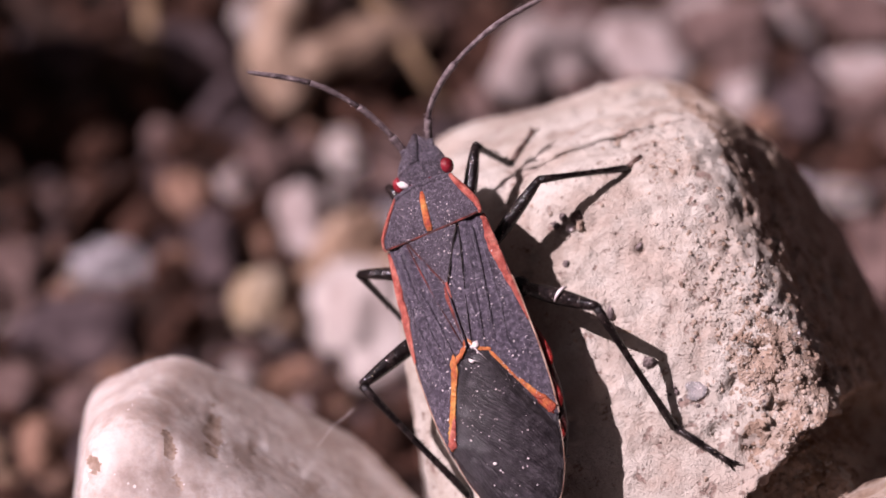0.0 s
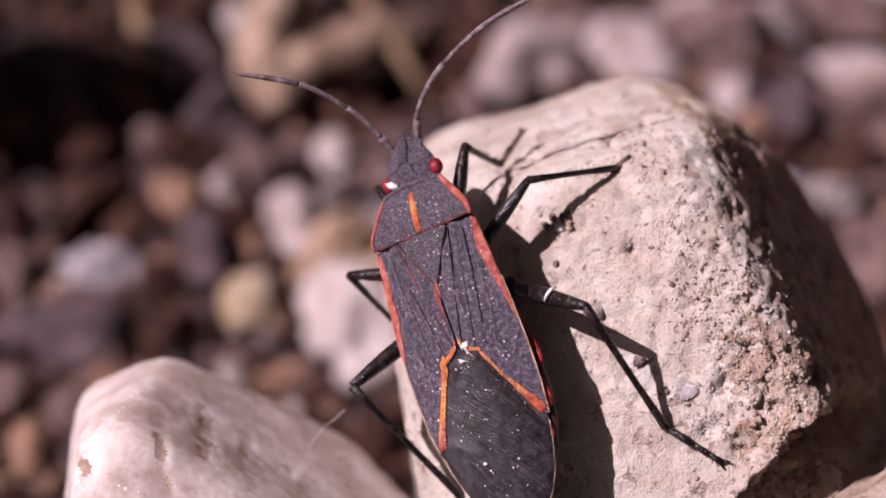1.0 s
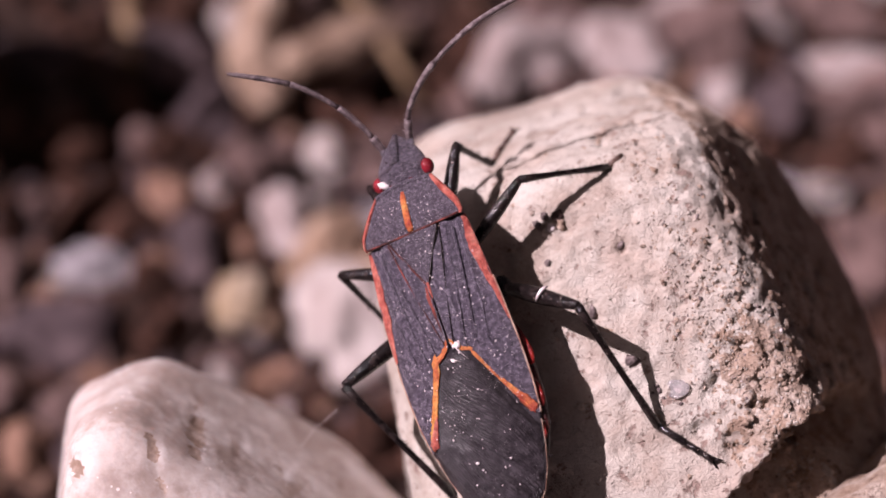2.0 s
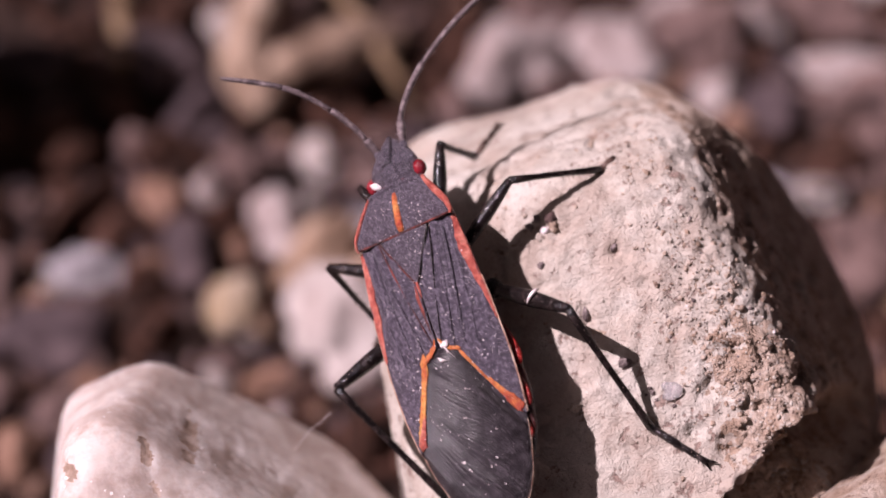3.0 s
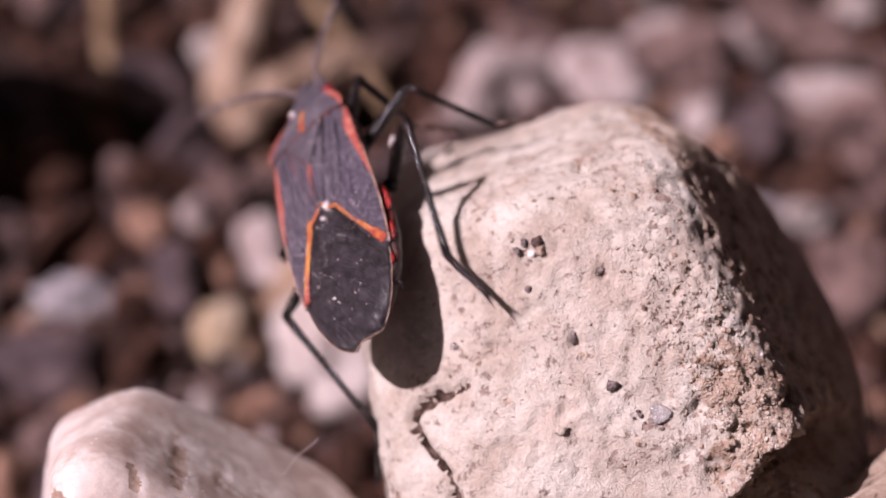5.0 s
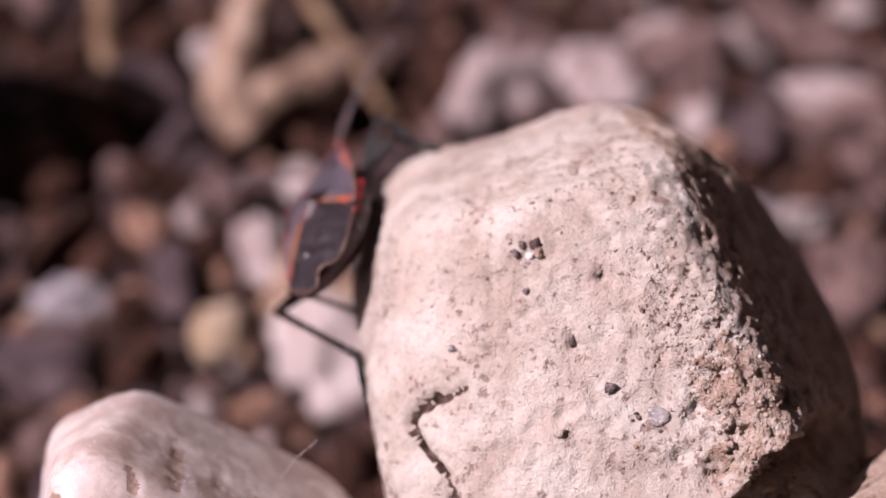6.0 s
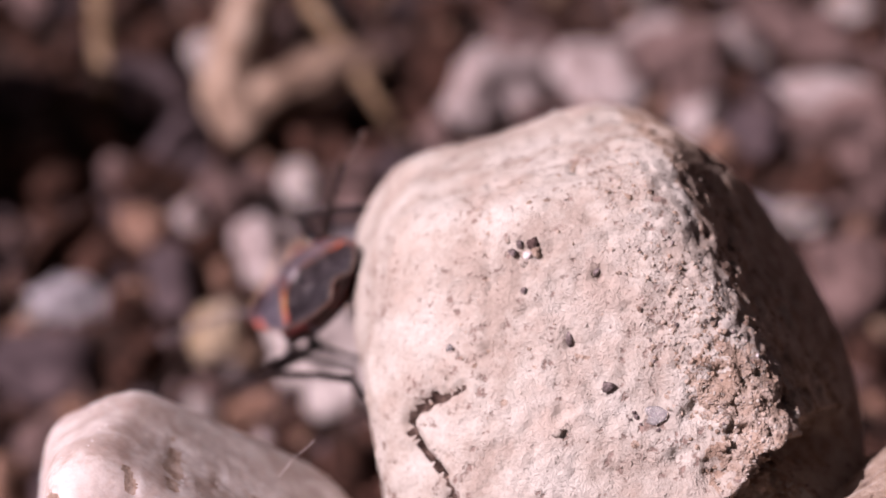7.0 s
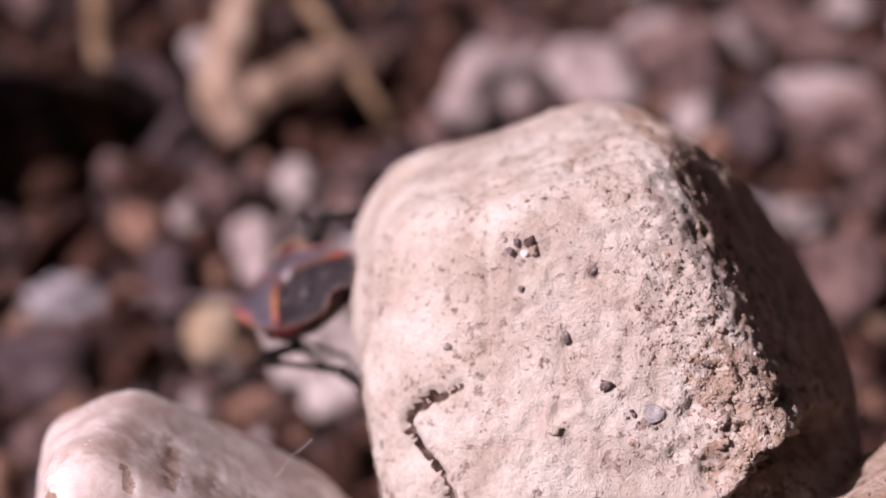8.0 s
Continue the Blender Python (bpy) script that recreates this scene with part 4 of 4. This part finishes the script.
        bm = tube(bmesh.new(), [back(s * (0.035 + 0.004 * k), 0.9 - 0.15 * k, lift + 0.005) for k in range(11)], [0.016] * 11, 6)
        part("inner_seam", bm, RIB, wing, "thin seam along the inner edge")
        if s < 0:
            bm = ribbon([(-0.06, 1.30), (-0.10, 0.95), (-0.11, 0.55), (-0.10, 0.1), (-0.08, -0.3)], [0.05, 0.08, 0.055, 0.03, 0.015], lift + 0.012, 2.0)
            part("inner_stain", bm, DARKRED, wing, "dull red stain along the seam")
        # the suture of the inner wing panel, and ribs
        suture = [(0.90, 2.90), (0.70, 1.9), (0.48, 0.9), (0.28, 0.0), (0.14, -0.62)]
        part("suture", tube(bmesh.new(), [back(s * x, y, lift + 0.012) for x, y in suture], [0.022, 0.022, 0.022, 0.02, 0.016], 6), DARKRED if s < 0 else LEGS, wing, "dark suture of the inner wing panel")
        for xs in ((1.05, 0.90, 0.66, 0.50), (1.26, 1.16, 1.00, 0.86), (1.44, 1.42, 1.36, 1.24)):
            pts = [back(s * x, y, lift + 0.022) for x, y in zip(xs, (2.7, 1.4, 0.1, -0.9))]
            part("wing_vein", tube(bmesh.new(), pts, [0.045, 0.05, 0.035, 0.012], 6), WING, wing)

    # the overlapping films behind
    def film_edge(y):
        return curve(y, (-3.38, -1.0, -0.70), (1.76, 0.58, 0.04)) if y > -3.35 else half_width(y)

    bm = sheet(-6.26, -0.72, lambda y: -film_edge(y), film_edge, 0.012, 0.03, 40, 20)
    for v in bm.verts:
        v.co.z += 0.012 * noise.noise(v.co * 2.2) + 0.006 * noise.noise(v.co * 9)
    film = part("membrane", bm, FILM, bug, "smoky dark wing film with fine curved veins")
    for k in range(80):  # veins fan out of the orange line and bend tailward; paler lines paint their glints
        u = (k // 2 + 0.32 * (k % 2)) / 39
        if u < 0.34:
            x, y = 0.62 - 1.2 * u / 0.34, -0.90 - 0.12 * u / 0.34
        else:
            x, y = -0.58 - 1.14 * (u - 0.34) / 0.66, -1.04 - 2.36 * (u - 0.34) / 0.66
        pts = []
        for i in range(120):
            across = x / max(film_edge(y), 0.3)
            if -6.2 < y < -0.85 and abs(across) < 1 and abs(x) < film_edge(y) - 0.05:
                pts.append(back(x, y, 0.018 - 0.006 * (k % 2)))
            elif pts:
                break
            turn = radians(-46 - 20 * max(0, -across) - 34 * max(0, across - 0.15) ** 1.3 - 5 * max(0, -3.2 - y) + 10 * noise.noise(Vector((x * 0.9, y * 0.9, 1))) + 9 * noise.noise(Vector((x * 2.6, y * 2.6, 4))))
            x, y = x + 0.05 * math.cos(turn), y + 0.05 * math.sin(turn)
        if len(pts) > 7:
            width = 0.015 if k % 2 == 0 else 0.009
            part("vein", tube(bmesh.new(), pts, [width * (1 + 0.5 * noise.noise(p * 2.5)) for p in pts], 5), GLINT if k % 2 else VEIN, film)
    rim = [back(s * (half_width(y) + 0.005), y, 0.0) for s, y in [(-1, -3.6 - 2.66 * k / 14) for k in range(15)] + [(1, -6.26 + 2.66 * k / 14) for k in range(15)]]
    part("film_rim", tube(bmesh.new(), rim, [0.022 if p.x < 0.3 else 0.016 for p in rim], 6), TANRIM, film, "thin pale tan outer rim")

    # crumbs caught on the back
    rng = np.random.default_rng(3)
    # the big one beside the left eye paints the head's sheen
    crumbs = [(0.24, -0.72, 0.15), (-0.05, -1.12, 0.11), (-0.60, 4.80, 0.25), (0.10, -0.72, 0.05), (0.22, -0.95, 0.045), (0.05, -1.15, 0.06), (-0.3, -1.28, 0.06), (0.32, -0.62, 0.04), (-0.95, -3.3, 0.06), (0.1, -3.0, 0.05),
              (-0.45, -4.2, 0.075), (-0.35, -4.45, 0.05), (0.35, -4.6, 0.04), (0.6, -4.4, 0.04), (-0.6, 0.3, 0.04), (-0.9, -0.4, 0.04), (0.7, 3.05, 0.05)] + [(round(rng.uniform(-0.9, 1.1), 2), round(rng.uniform(-5.6, -2.2), 2), 0.03) for _ in range(16)]
    for x, y, r in crumbs:
        bm = ball(bmesh.new(), (0, 0, 0), r, (rng.uniform(0.4, 1.2), rng.uniform(0.4, 0.9), 0.5), 1)
        spot = back(x, y, 0.07) if y < 2.9 else Vector((x, y, 0.50 if y < 4 else -0.04))
        bmesh.ops.rotate(bm, verts=bm.verts, matrix=Euler((0, 0, rng.uniform(0, 3))).to_matrix())
        bmesh.ops.translate(bm, verts=bm.verts, vec=spot)
        part("crumb", bm, PALE, film, "pale crumb or painted glint on the body")
    for a, b in (((0.05, -0.55), (0.42, -1.22)), ((-0.12, -1.02), (0.16, -1.22))):
        bm = tube(bmesh.new(), [back(*a, 0.08), back((a[0] + b[0]) / 2, (a[1] + b[1]) / 2, 0.11), back(*b, 0.08)], [0.008, 0.016, 0.006], 6)
        part("fibre", bm, PALE, film, "pale fibre stuck to the back")

    # dust and painted glints on the wings and shield, fine hair on the head
    bm = bmesh.new()
    for _ in range(1000):
        y = rng.uniform(-3.2, 4.2)
        x = rng.uniform(-1, 1) * (half_width(min(y, 2.9)) * 0.92 if y < 2.9 else 1.0)
        if noise.noise(Vector((x * 1.3, y * 1.3, 5))) < -0.05:
            continue
        spot = back(x, y, 0.065) if y < 2.9 else Vector((x, y, plate_z(x, y) + 0.01))
        ball(bm, spot, 0.006 + 0.017 * rng.random() ** 3, (rng.uniform(0.5, 2.2), rng.uniform(0.5, 2.0), 0.5), 1)
    part("dust", bm, PALE, bug, "fine pale dust and painted glints on the back")
    bm = bmesh.new()
    for _ in range(150):
        a, b = rng.uniform(0, 6.28), rng.uniform(0.15, 1.0)
        v = Vector((math.cos(a) * b, math.sin(a) * b, math.sqrt(max(0, 1 - b * b))))
        base = Vector((0.80 * v.x * (1 - 0.40 * max(0, v.y) ** 1.8), 5.05 + 1.18 * v.y, -0.42 - 0.30 * max(0, v.y) ** 1.4 + 0.50 * v.z))
        tube(bm, [base, base + (v + Vector(rng.normal(size=3)) * 0.3) * 0.13], [0.010, 0.003], 3)
    part("head_hair", bm, FEELER, head, "short brown hair on the head")


body()

# ---- feelers: four joints each ----
FEELER_BASE = {"left": (-0.46, 5.95, -0.55), "right": (0.46, 5.95, -0.55)}
FEELER_LINE = {
    "left": [(0, 0, 0), (-0.14, 0.82, 0.54), (-0.49, 1.68, 1.22), (-1.25, 2.65, 2.05), (-2.61, 3.53, 3.1)],
    "right": [(0, 0, 0), (0.37, 0.78, 0.37), (1.23, 1.58, 0.63), (2.41, 2.23, 0.76), (3.65, 2.67, 0.8), (5.04, 2.92, 0.76)],
}


def feeler(side):
    pts = [Vector(p) for p in FEELER_LINE[side]]
    fine = []
    for i in range(len(pts) - 1):
        p0, p1, p2, p3 = pts[max(i - 1, 0)], pts[i], pts[i + 1], pts[min(i + 2, len(pts) - 1)]
        for k in range(8):
            s = k / 8
            fine.append(0.5 * (2 * p1 + (p2 - p0) * s + (2 * p0 - 5 * p1 + 4 * p2 - p3) * s * s + (3 * p1 - p0 - 3 * p2 + p3) * s ** 3))
    fine.append(pts[-1])
    root = part("antenna", ball(bmesh.new(), (0, 0, 0), 0.13), FEELER, bug, "dark brown bristly antenna")
    n = len(fine) - 1
    cuts = [0, int(n * 0.16), int(n * 0.48), int(n * 0.76), n]
    rng = np.random.default_rng(7)
    for a, b, r in zip(cuts, cuts[1:], (0.135, 0.105, 0.095, 0.09)):
        bm = bmesh.new()
        line = fine[a:b + 1]
        m = len(line) - 1
        tube(bm, line, [r * (0.80 + 0.24 * i / m) if b < n else r * (1.0 - 0.45 * (i / m) ** 3) for i in range(m + 1)], 8)
        for i in range(m * 5):
            v, q = Vector(rng.normal(size=3)).normalized(), line[i // 5].lerp(line[i // 5 + 1], (i % 5) / 5)
            tube(bm, [q + v * r * 0.8, q + v * (r + 0.07)], [0.011, 0.004], 3)
        part("antenna_joint", bm, FEELER, root)
    return root


FEELERS = {side: feeler(side) for side in ("left", "right")}

# ---- legs: thigh, shin and foot along their own y ----
HIP = {"fore": (0.7, 3.4, -1.0), "mid": (0.9, 2.1, -1.1), "hind": (1.3, 0.9, -1.9)}
SIZE = {"fore": (2.25, 2.6, 1.75), "mid": (2.75, 3.2, 1.5), "hind": (3.5, 4.8, 2.1)}
THICK = {"fore": 0.22, "mid": 0.22, "hind": 0.26}
LEG = {}
SHRED = []


def leg(kind, side):
    s = -1 if side == "left" else 1
    hip = Vector(HIP[kind]) * 1
    hip.x *= s
    coxa = part("leg", ball(bmesh.new(), hip, 0.34, (1, 1, 0.8), 2), LEGS, bug, "long thin black leg")
    lt, ls, lf = SIZE[kind]
    r = THICK[kind]
    rng = np.random.default_rng(len(kind))
    bm = tube(bmesh.new(), [(0, lt * k / 8, 0) for k in range(9)], [r * w for w in (0.55, 0.75, 0.9, 1.0, 1.0, 0.95, 0.85, 0.72, 0.55)], 10)
    thigh = part("thigh", bm, LEGS, coxa)
    bm = tube(bmesh.new(), [(0, ls * k / 8, 0.04 * math.sin(k / 8 * 3.14)) for k in range(9)], [r * w for w in (0.60, 0.54, 0.46, 0.43, 0.42, 0.42, 0.45, 0.52, 0.58)], 8)
    for _ in range(64):
        y, a = rng.uniform(0.05, 1) * ls, rng.uniform(0, 6.28)
        d = Vector((math.cos(a), 0.5, math.sin(a)))
        tube(bm, [Vector((0, y, 0)) + d * r * 0.35, Vector((0, y, 0)) + d * (r * 0.35 + 0.11)], [0.012, 0.004], 3)
    shin = part("shin", bm, LEGS, coxa)
    bm = bmesh.new()
    tube(bm, [(0, 0, 0), (0, lf * 0.45, 0.02), (0, lf * 0.5, 0)], [r * 0.44, r * 0.48, r * 0.32], 8)
    tube(bm, [(0, lf * 0.5, 0), (0, lf * 0.68, 0.01), (0, lf * 0.72, 0)], [r * 0.34, r * 0.44, r * 0.30], 8)
    tube(bm, [(0, lf * 0.72, 0), (0, lf * 0.95, 0.02)], [r * 0.32, r * 0.44], 8)
    for _ in range(34):
        y, a = rng.uniform(0.05, 0.95) * lf, rng.uniform(0, 6.28)
        d = Vector((math.cos(a), 0.5, math.sin(a)))
        tube(bm, [Vector((0, y, 0)) + d * r * 0.35, Vector((0, y, 0)) + d * (r * 0.35 + 0.09)], [0.013, 0.004], 3)
    for q in (-1, 1):
        tube(bm, [(q * 0.03, lf * 0.93, 0.02), (q * 0.13, lf * 1.02, 0.03), (q * 0.15, lf * 1.07, -0.05)], [0.045, 0.03, 0.008], 5)
    foot = part("foot", bm, LEGS if kind == "hind" else FOOT, coxa, "black clawed foot" if kind == "hind" else "brown clawed foot")
    if kind == "hind" and side == "right":
        bow = [(0.30 * math.cos(q), 1.95 + 0.16 * math.sin(q), 0.06 + 0.27 * math.sin(q)) for q in (0.1 + 0.29 * i for i in range(10))]
        bm = tube(bmesh.new(), bow, [0.012, 0.03, 0.045, 0.055, 0.06, 0.06, 0.055, 0.045, 0.03, 0.01], 6)
        SHRED.append(part("white_shred", bm, PALE, coxa, "curled white shred of skin"))
    LEG[kind, side] = (thigh, shin, foot, hip)


for kind_of_leg in ("fore", "mid", "hind"):
    for side_of_leg in ("left", "right"):
        leg(kind_of_leg, side_of_leg)


# ---- how the bug walks ----
BODY = [  # seconds, place in mm, turn in degrees
    (0.0, 0.71, -2.56, 17.40, 32.6, -31.0, 1.3), (2.8, 0.68, -2.56, 17.40, 32.4, -31.2, 1.2), (2.9, 0.66, -2.52, 17.40, 31.6, -31.8, 0.8),
    (3.0, 0.57, -2.42, 17.37, 30.2, -32.6, 0.2), (3.2, 0.21, -1.24, 17.05, 29.6, -33.4, -0.5), (3.3, -0.10, -0.95, 17.18, 27.5, -34.6, 0.3),
    (3.5, -0.83, -0.38, 17.37, 23.8, -36.5, 1.7), (4.0, -0.96, -0.16, 17.36, 22.4, -36.4, 0.4), (4.3, -1.44, 1.66, 17.50, 18.4, -34.8, 3.2),
    (4.5, -2.06, 2.12, 18.34, 11.8, -38.2, 3.2), (4.7, -2.24, 3.14, 17.57, 7.7, -42.1, 6.1), (5.2, -2.65, 5.5, 16.1, -13.0, -43.5, 16.5),
    (5.8, -2.94, 7.59, 13.41, -38.3, -44.1, 27.4), (6.0, -2.89, 8.97, 11.68, -44.2, -43.8, 33.8), (6.2, -2.78, 9.62, 10.46, -51.0, -44.0, 40.0),
    (6.4, -3.04, 10.10, 9.50, -53.4, -43.0, 46.0), (6.6, -3.39, 9.70, 8.80, -54.6, -37.0, 49.0), (6.8, -3.64, 8.95, 8.15, -58.4, -29.5, 53.2),
    (7.0, -3.78, 9.18, 7.51, -56.7, -24.5, 51.0), (7.4, -3.99, 9.48, 7.28, -51.0, -20.9, 44.7), (8.0, -4.06, 9.67, 6.93, -49.4, -19.4, 42.8),
]
STEPS = {  # seconds, ankle and toe in mm; the foot stands still between equal places
    ("hind", "right"): [(0, (7.0, -4.5, 14.95), (8.95, -5.62, 14.35)), (3.1, (7.0, -4.5, 14.95), (8.95, -5.62, 14.35)), (3.45, (4.1, -1.75, 16.3), (5.42, -2.6, 15.9)),
                        (4.75, (3.95, -1.6, 16.4), (5.3, -2.75, 15.75)), (5.3, (-0.12, 4.6, 17.5), (1.05, 3.4, 17.3)), (5.82, (-0.12, 4.6, 17.5), (1.05, 3.4, 17.3)),
                        (6.0, (0.7, 10.8, 11.8), (1.7, 11.1, 12.2)), (6.6, (0.8, 11.0, 11.0), (1.8, 11.2, 11.6)), (7.0, (0.6, 11.2, 9.6), (1.6, 11.4, 10.2)), (8, (0.4, 11.2, 9.0), (1.4, 11.5, 9.6))],
    ("mid", "right"): [(0, (5.65, 2.5, 18.95), (6.75, 3.62, 18.85)), (4.1, (5.65, 2.5, 18.95), (6.75, 3.62, 18.85)), (4.45, (3.05, 7.95, 16.6), (4.5, 8.6, 16.2)),
                       (5.0, (3.05, 7.95, 16.6), (4.5, 8.6, 16.2)), (5.5, (1.5, 10.2, 13.4), (2.6, 10.6, 13.6)), (6.0, (1.5, 10.6, 12.6), (2.6, 11.0, 12.8)), (6.4, (0.6, 10.4, 13.0), (1.8, 10.4, 13.4)),
                       (6.8, (0.6, 10.4, 13.0), (1.8, 10.4, 13.4)), (7.2, (-0.9, 10.8, 8.9), (0.4, 11.0, 9.2)), (8, (-0.9, 10.6, 8.2), (0.5, 10.8, 8.5))],
    ("fore", "right"): [(0, (2.15, 4.0, 17.6), (2.9, 5.5, 17.55)), (2.9, (2.15, 4.0, 17.6), (2.9, 5.5, 17.55)), (3.3, (1.75, 6.8, 16.9), (2.5, 7.3, 15.9)),
                        (4.05, (1.75, 6.8, 16.9), (2.5, 7.3, 15.9)), (4.3, (1.1, 7.8, 16.0), (1.4, 8.2, 15.0)), (4.58, (1.1, 7.8, 16.0), (1.4, 8.2, 15.0)),
                        (5.4, (1.4, 11.3, 12.3), (2.8, 11.4, 12.2)), (6.0, (1.4, 11.3, 12.3), (2.8, 11.4, 12.2)), (6.4, (1.1, 11.2, 10.2), (2.4, 11.2, 10.3)), (7.1, (-0.7, 10.4, 6.6), (0.8, 10.5, 6.7)), (8, (-0.8, 10.2, 6.1), (0.7, 10.4, 6.2))],
    ("fore", "left"): [(0, (-0.4, 3.2, 15.7), (-0.8, 4.0, 14.8)), (3.0, (-0.4, 3.2, 15.7), (-0.8, 4.0, 14.8)), (3.4, (-0.7, 4.6, 14.9), (-1.1, 5.4, 13.9)), (4.1, (-0.7, 4.6, 14.9), (-1.1, 5.4, 13.9)),
                       (4.5, (-0.9, 6.7, 13.7), (-1.3, 7.3, 12.6)), (4.9, (-0.9, 6.7, 13.7), (-1.3, 7.3, 12.6)), (5.6, (-1.5, 10.2, 8.9), (-1.4, 10.2, 7.6)), (6.0, (-1.5, 10.2, 8.9), (-1.4, 10.2, 7.6)),
                       (6.3, (-1.4, 10.2, 7.2), (-1.2, 9.9, 5.9)), (6.6, (-1.4, 10.2, 7.2), (-1.2, 9.9, 5.9)), (7.0, (-1.2, 6.9, 5.8), (-1.1, 6.2, 4.9)), (8, (-1.2, 6.7, 5.7), (-1.1, 6.0, 4.9))],
    ("mid", "left"): [(0, (-0.9, 0.6, 13.4), (-1.1, 1.0, 12.2)), (2.9, (-0.9, 0.6, 13.4), (-1.1, 1.0, 12.2)), (3.3, (-1.1, 2.1, 13.4), (-1.2, 2.4, 12.2)), (4.1, (-1.1, 2.1, 13.4), (-1.2, 2.4, 12.2)),
                      (4.5, (-1.3, 4.0, 12.8), (-1.3, 4.0, 11.6)), (5.0, (-1.3, 4.0, 12.8), (-1.3, 4.0, 11.6)), (5.7, (-1.5, 6.0, 9.6), (-1.3, 5.4, 8.5)), (6.0, (-1.5, 6.0, 9.6), (-1.3, 5.4, 8.5)),
                      (6.3, (-1.5, 6.7, 8.1), (-1.3, 6.0, 7.1)), (6.7, (-1.5, 6.7, 8.1), (-1.3, 6.0, 7.1)), (7.1, (-1.2, 4.8, 7.0), (-1.1, 3.9, 6.4)), (8, (-1.2, 4.7, 6.8), (-1.1, 3.8, 6.4))],
    ("hind", "left"): [(0, (0.75, -4.9, 12.15), (1.15, -5.9, 11.7)), (4.15, (0.75, -4.9, 12.15), (1.15, -5.9, 11.7)), (4.5, (-0.7, -1.35, 11.8), (-0.65, -1.9, 10.0)), (4.9, (-0.7, -1.35, 11.8), (-0.65, -1.9, 10.0)),
                       (5.5, (-1.52, 2.5, 11.45), (-1.32, 1.45, 10.9)), (6.4, (-1.52, 2.5, 11.45), (-1.32, 1.45, 10.9)), (6.9, (-1.7, 3.0, 9.6), (-1.3, 2.2, 9.6)), (8, (-1.9, 3.6, 9.3), (-1.4, 3.0, 9.3))],
}
SWING = {  # seconds and degrees by which a feeler turns to the left and upwards
    "left": [(0, 3.5, 0), (2.9, 3.5, 0), (3.2, 19, -24), (3.5, 24, -45), (4.0, 28, -44), (4.2, 32, -42), (4.4, 26, 8), (4.6, 28, -40), (4.7, 28, -42), (5.8, 20, -5), (6.6, 5, 0), (7.3, 15, -8), (8, 8, 0)],
    "right": [(0, -6, 0), (2.8, -4, 0), (3.0, 12, -34), (3.4, 42, -55), (3.6, 44, -57), (4.0, 38, -55), (4.6, 54, -58), (4.7, 54, -56), (5.8, 15, 0), (6.6, 5, 0), (7.3, 15, 0), (8, 10, 0)],
}


def between(rows, t):
    for a, b in zip(rows, rows[1:]):
        if a[0] <= t <= b[0]:
            return a, b, (t - a[0]) / (b[0] - a[0])
    return rows[-1], rows[-1], 0.0


def body_at(t):
    a, b, s = between(BODY, t)
    ma, mb = (pose(*r[1:]) for r in (a, b))
    turn = ma.to_quaternion().slerp(mb.to_quaternion(), s).to_matrix().to_4x4()
    return Matrix.Translation(ma.translation.lerp(mb.translation, s)) @ turn


def foot_at(kind, side, t, up):
    a, b, s = between(STEPS[kind, side], t)
    move = (Vector(b[1]) - Vector(a[1])).length
    s = s * s * (3 - 2 * s)
    hop = up * (min(move * 0.5, 3.0) if kind == "mid" else min(move * 0.35, 1.3)) * math.sin(math.pi * s)
    return Vector(a[1]).lerp(Vector(b[1]), s) + hop, Vector(a[2]).lerp(Vector(b[2]), s) + hop * 1.3


def along(start, end, up):
    """The pose of a bar that lies along its y from start towards end."""
    y = (end - start).normalized()
    x = y.cross(up)
    x = x.normalized() if x.length > 1e-4 else y.orthogonal().normalized()
    m = Matrix((x, y, x.cross(y))).transposed().to_4x4()
    return Matrix.Translation(start * MM) @ m


def motions():
    times = [round(0.1 * k, 1) for k in range(81)]
    rows, limbs = [], {key: ([], [], []) for key in LEG}
    for t in times:
        m = body_at(t)
        rows.append((t, Matrix.Translation(m.translation * MM) @ m.to_quaternion().to_matrix().to_4x4()))
        inv = m.inverted()
        for (kind, side), (thigh, shin, foot, hip) in LEG.items():
            s = -1 if side == "left" else 1
            ankle, toe = foot_at(kind, side, t, m.to_3x3() @ Vector((0, 0, 1)))
            ankle, toe = inv @ ankle, inv @ toe
            a, b, _ = SIZE[kind]
            reach = ankle - hip
            d = min(max(reach.length, abs(a - b) + 0.4), a + b - 0.05)
            way = reach.normalized()
            ankle = hip + way * d
            pole = Vector({"fore": (s * 0.30, 0.83, 0.45), "mid": (s * 0.38, 0.6, 0.65), "hind": (s * 0.77, -0.28, 0.62)}[kind])
            pole = (pole - way * pole.dot(way)).normalized()
            c = (a * a + d * d - b * b) / (2 * d)
            knee = hip + way * c + pole * math.sqrt(max(a * a - c * c, 0))
            for out, p, q in zip(limbs[kind, side], (hip, knee, ankle), (knee, ankle, toe)):
                out.append((t, along(p, q, Vector((0, 0, 1)) if out is not limbs[kind, side][0] else pole)))
    walk(bug, rows)
    for key, (r1, r2, r3) in limbs.items():
        thigh, shin, foot, _ = LEG[key]
        walk(thigh, r1)
        if key == ("hind", "right"):
            walk(SHRED[0], r1)
        walk(shin, r2)
        walk(foot, r3)
    for side, joint in FEELERS.items():
        base = Vector(FEELER_BASE[side]) * MM
        walk(joint, [(t, Matrix.Translation(base) @ pose(0, 0, 0, pitch, 0, yaw)) for t, yaw, pitch in SWING[side]])


motions()
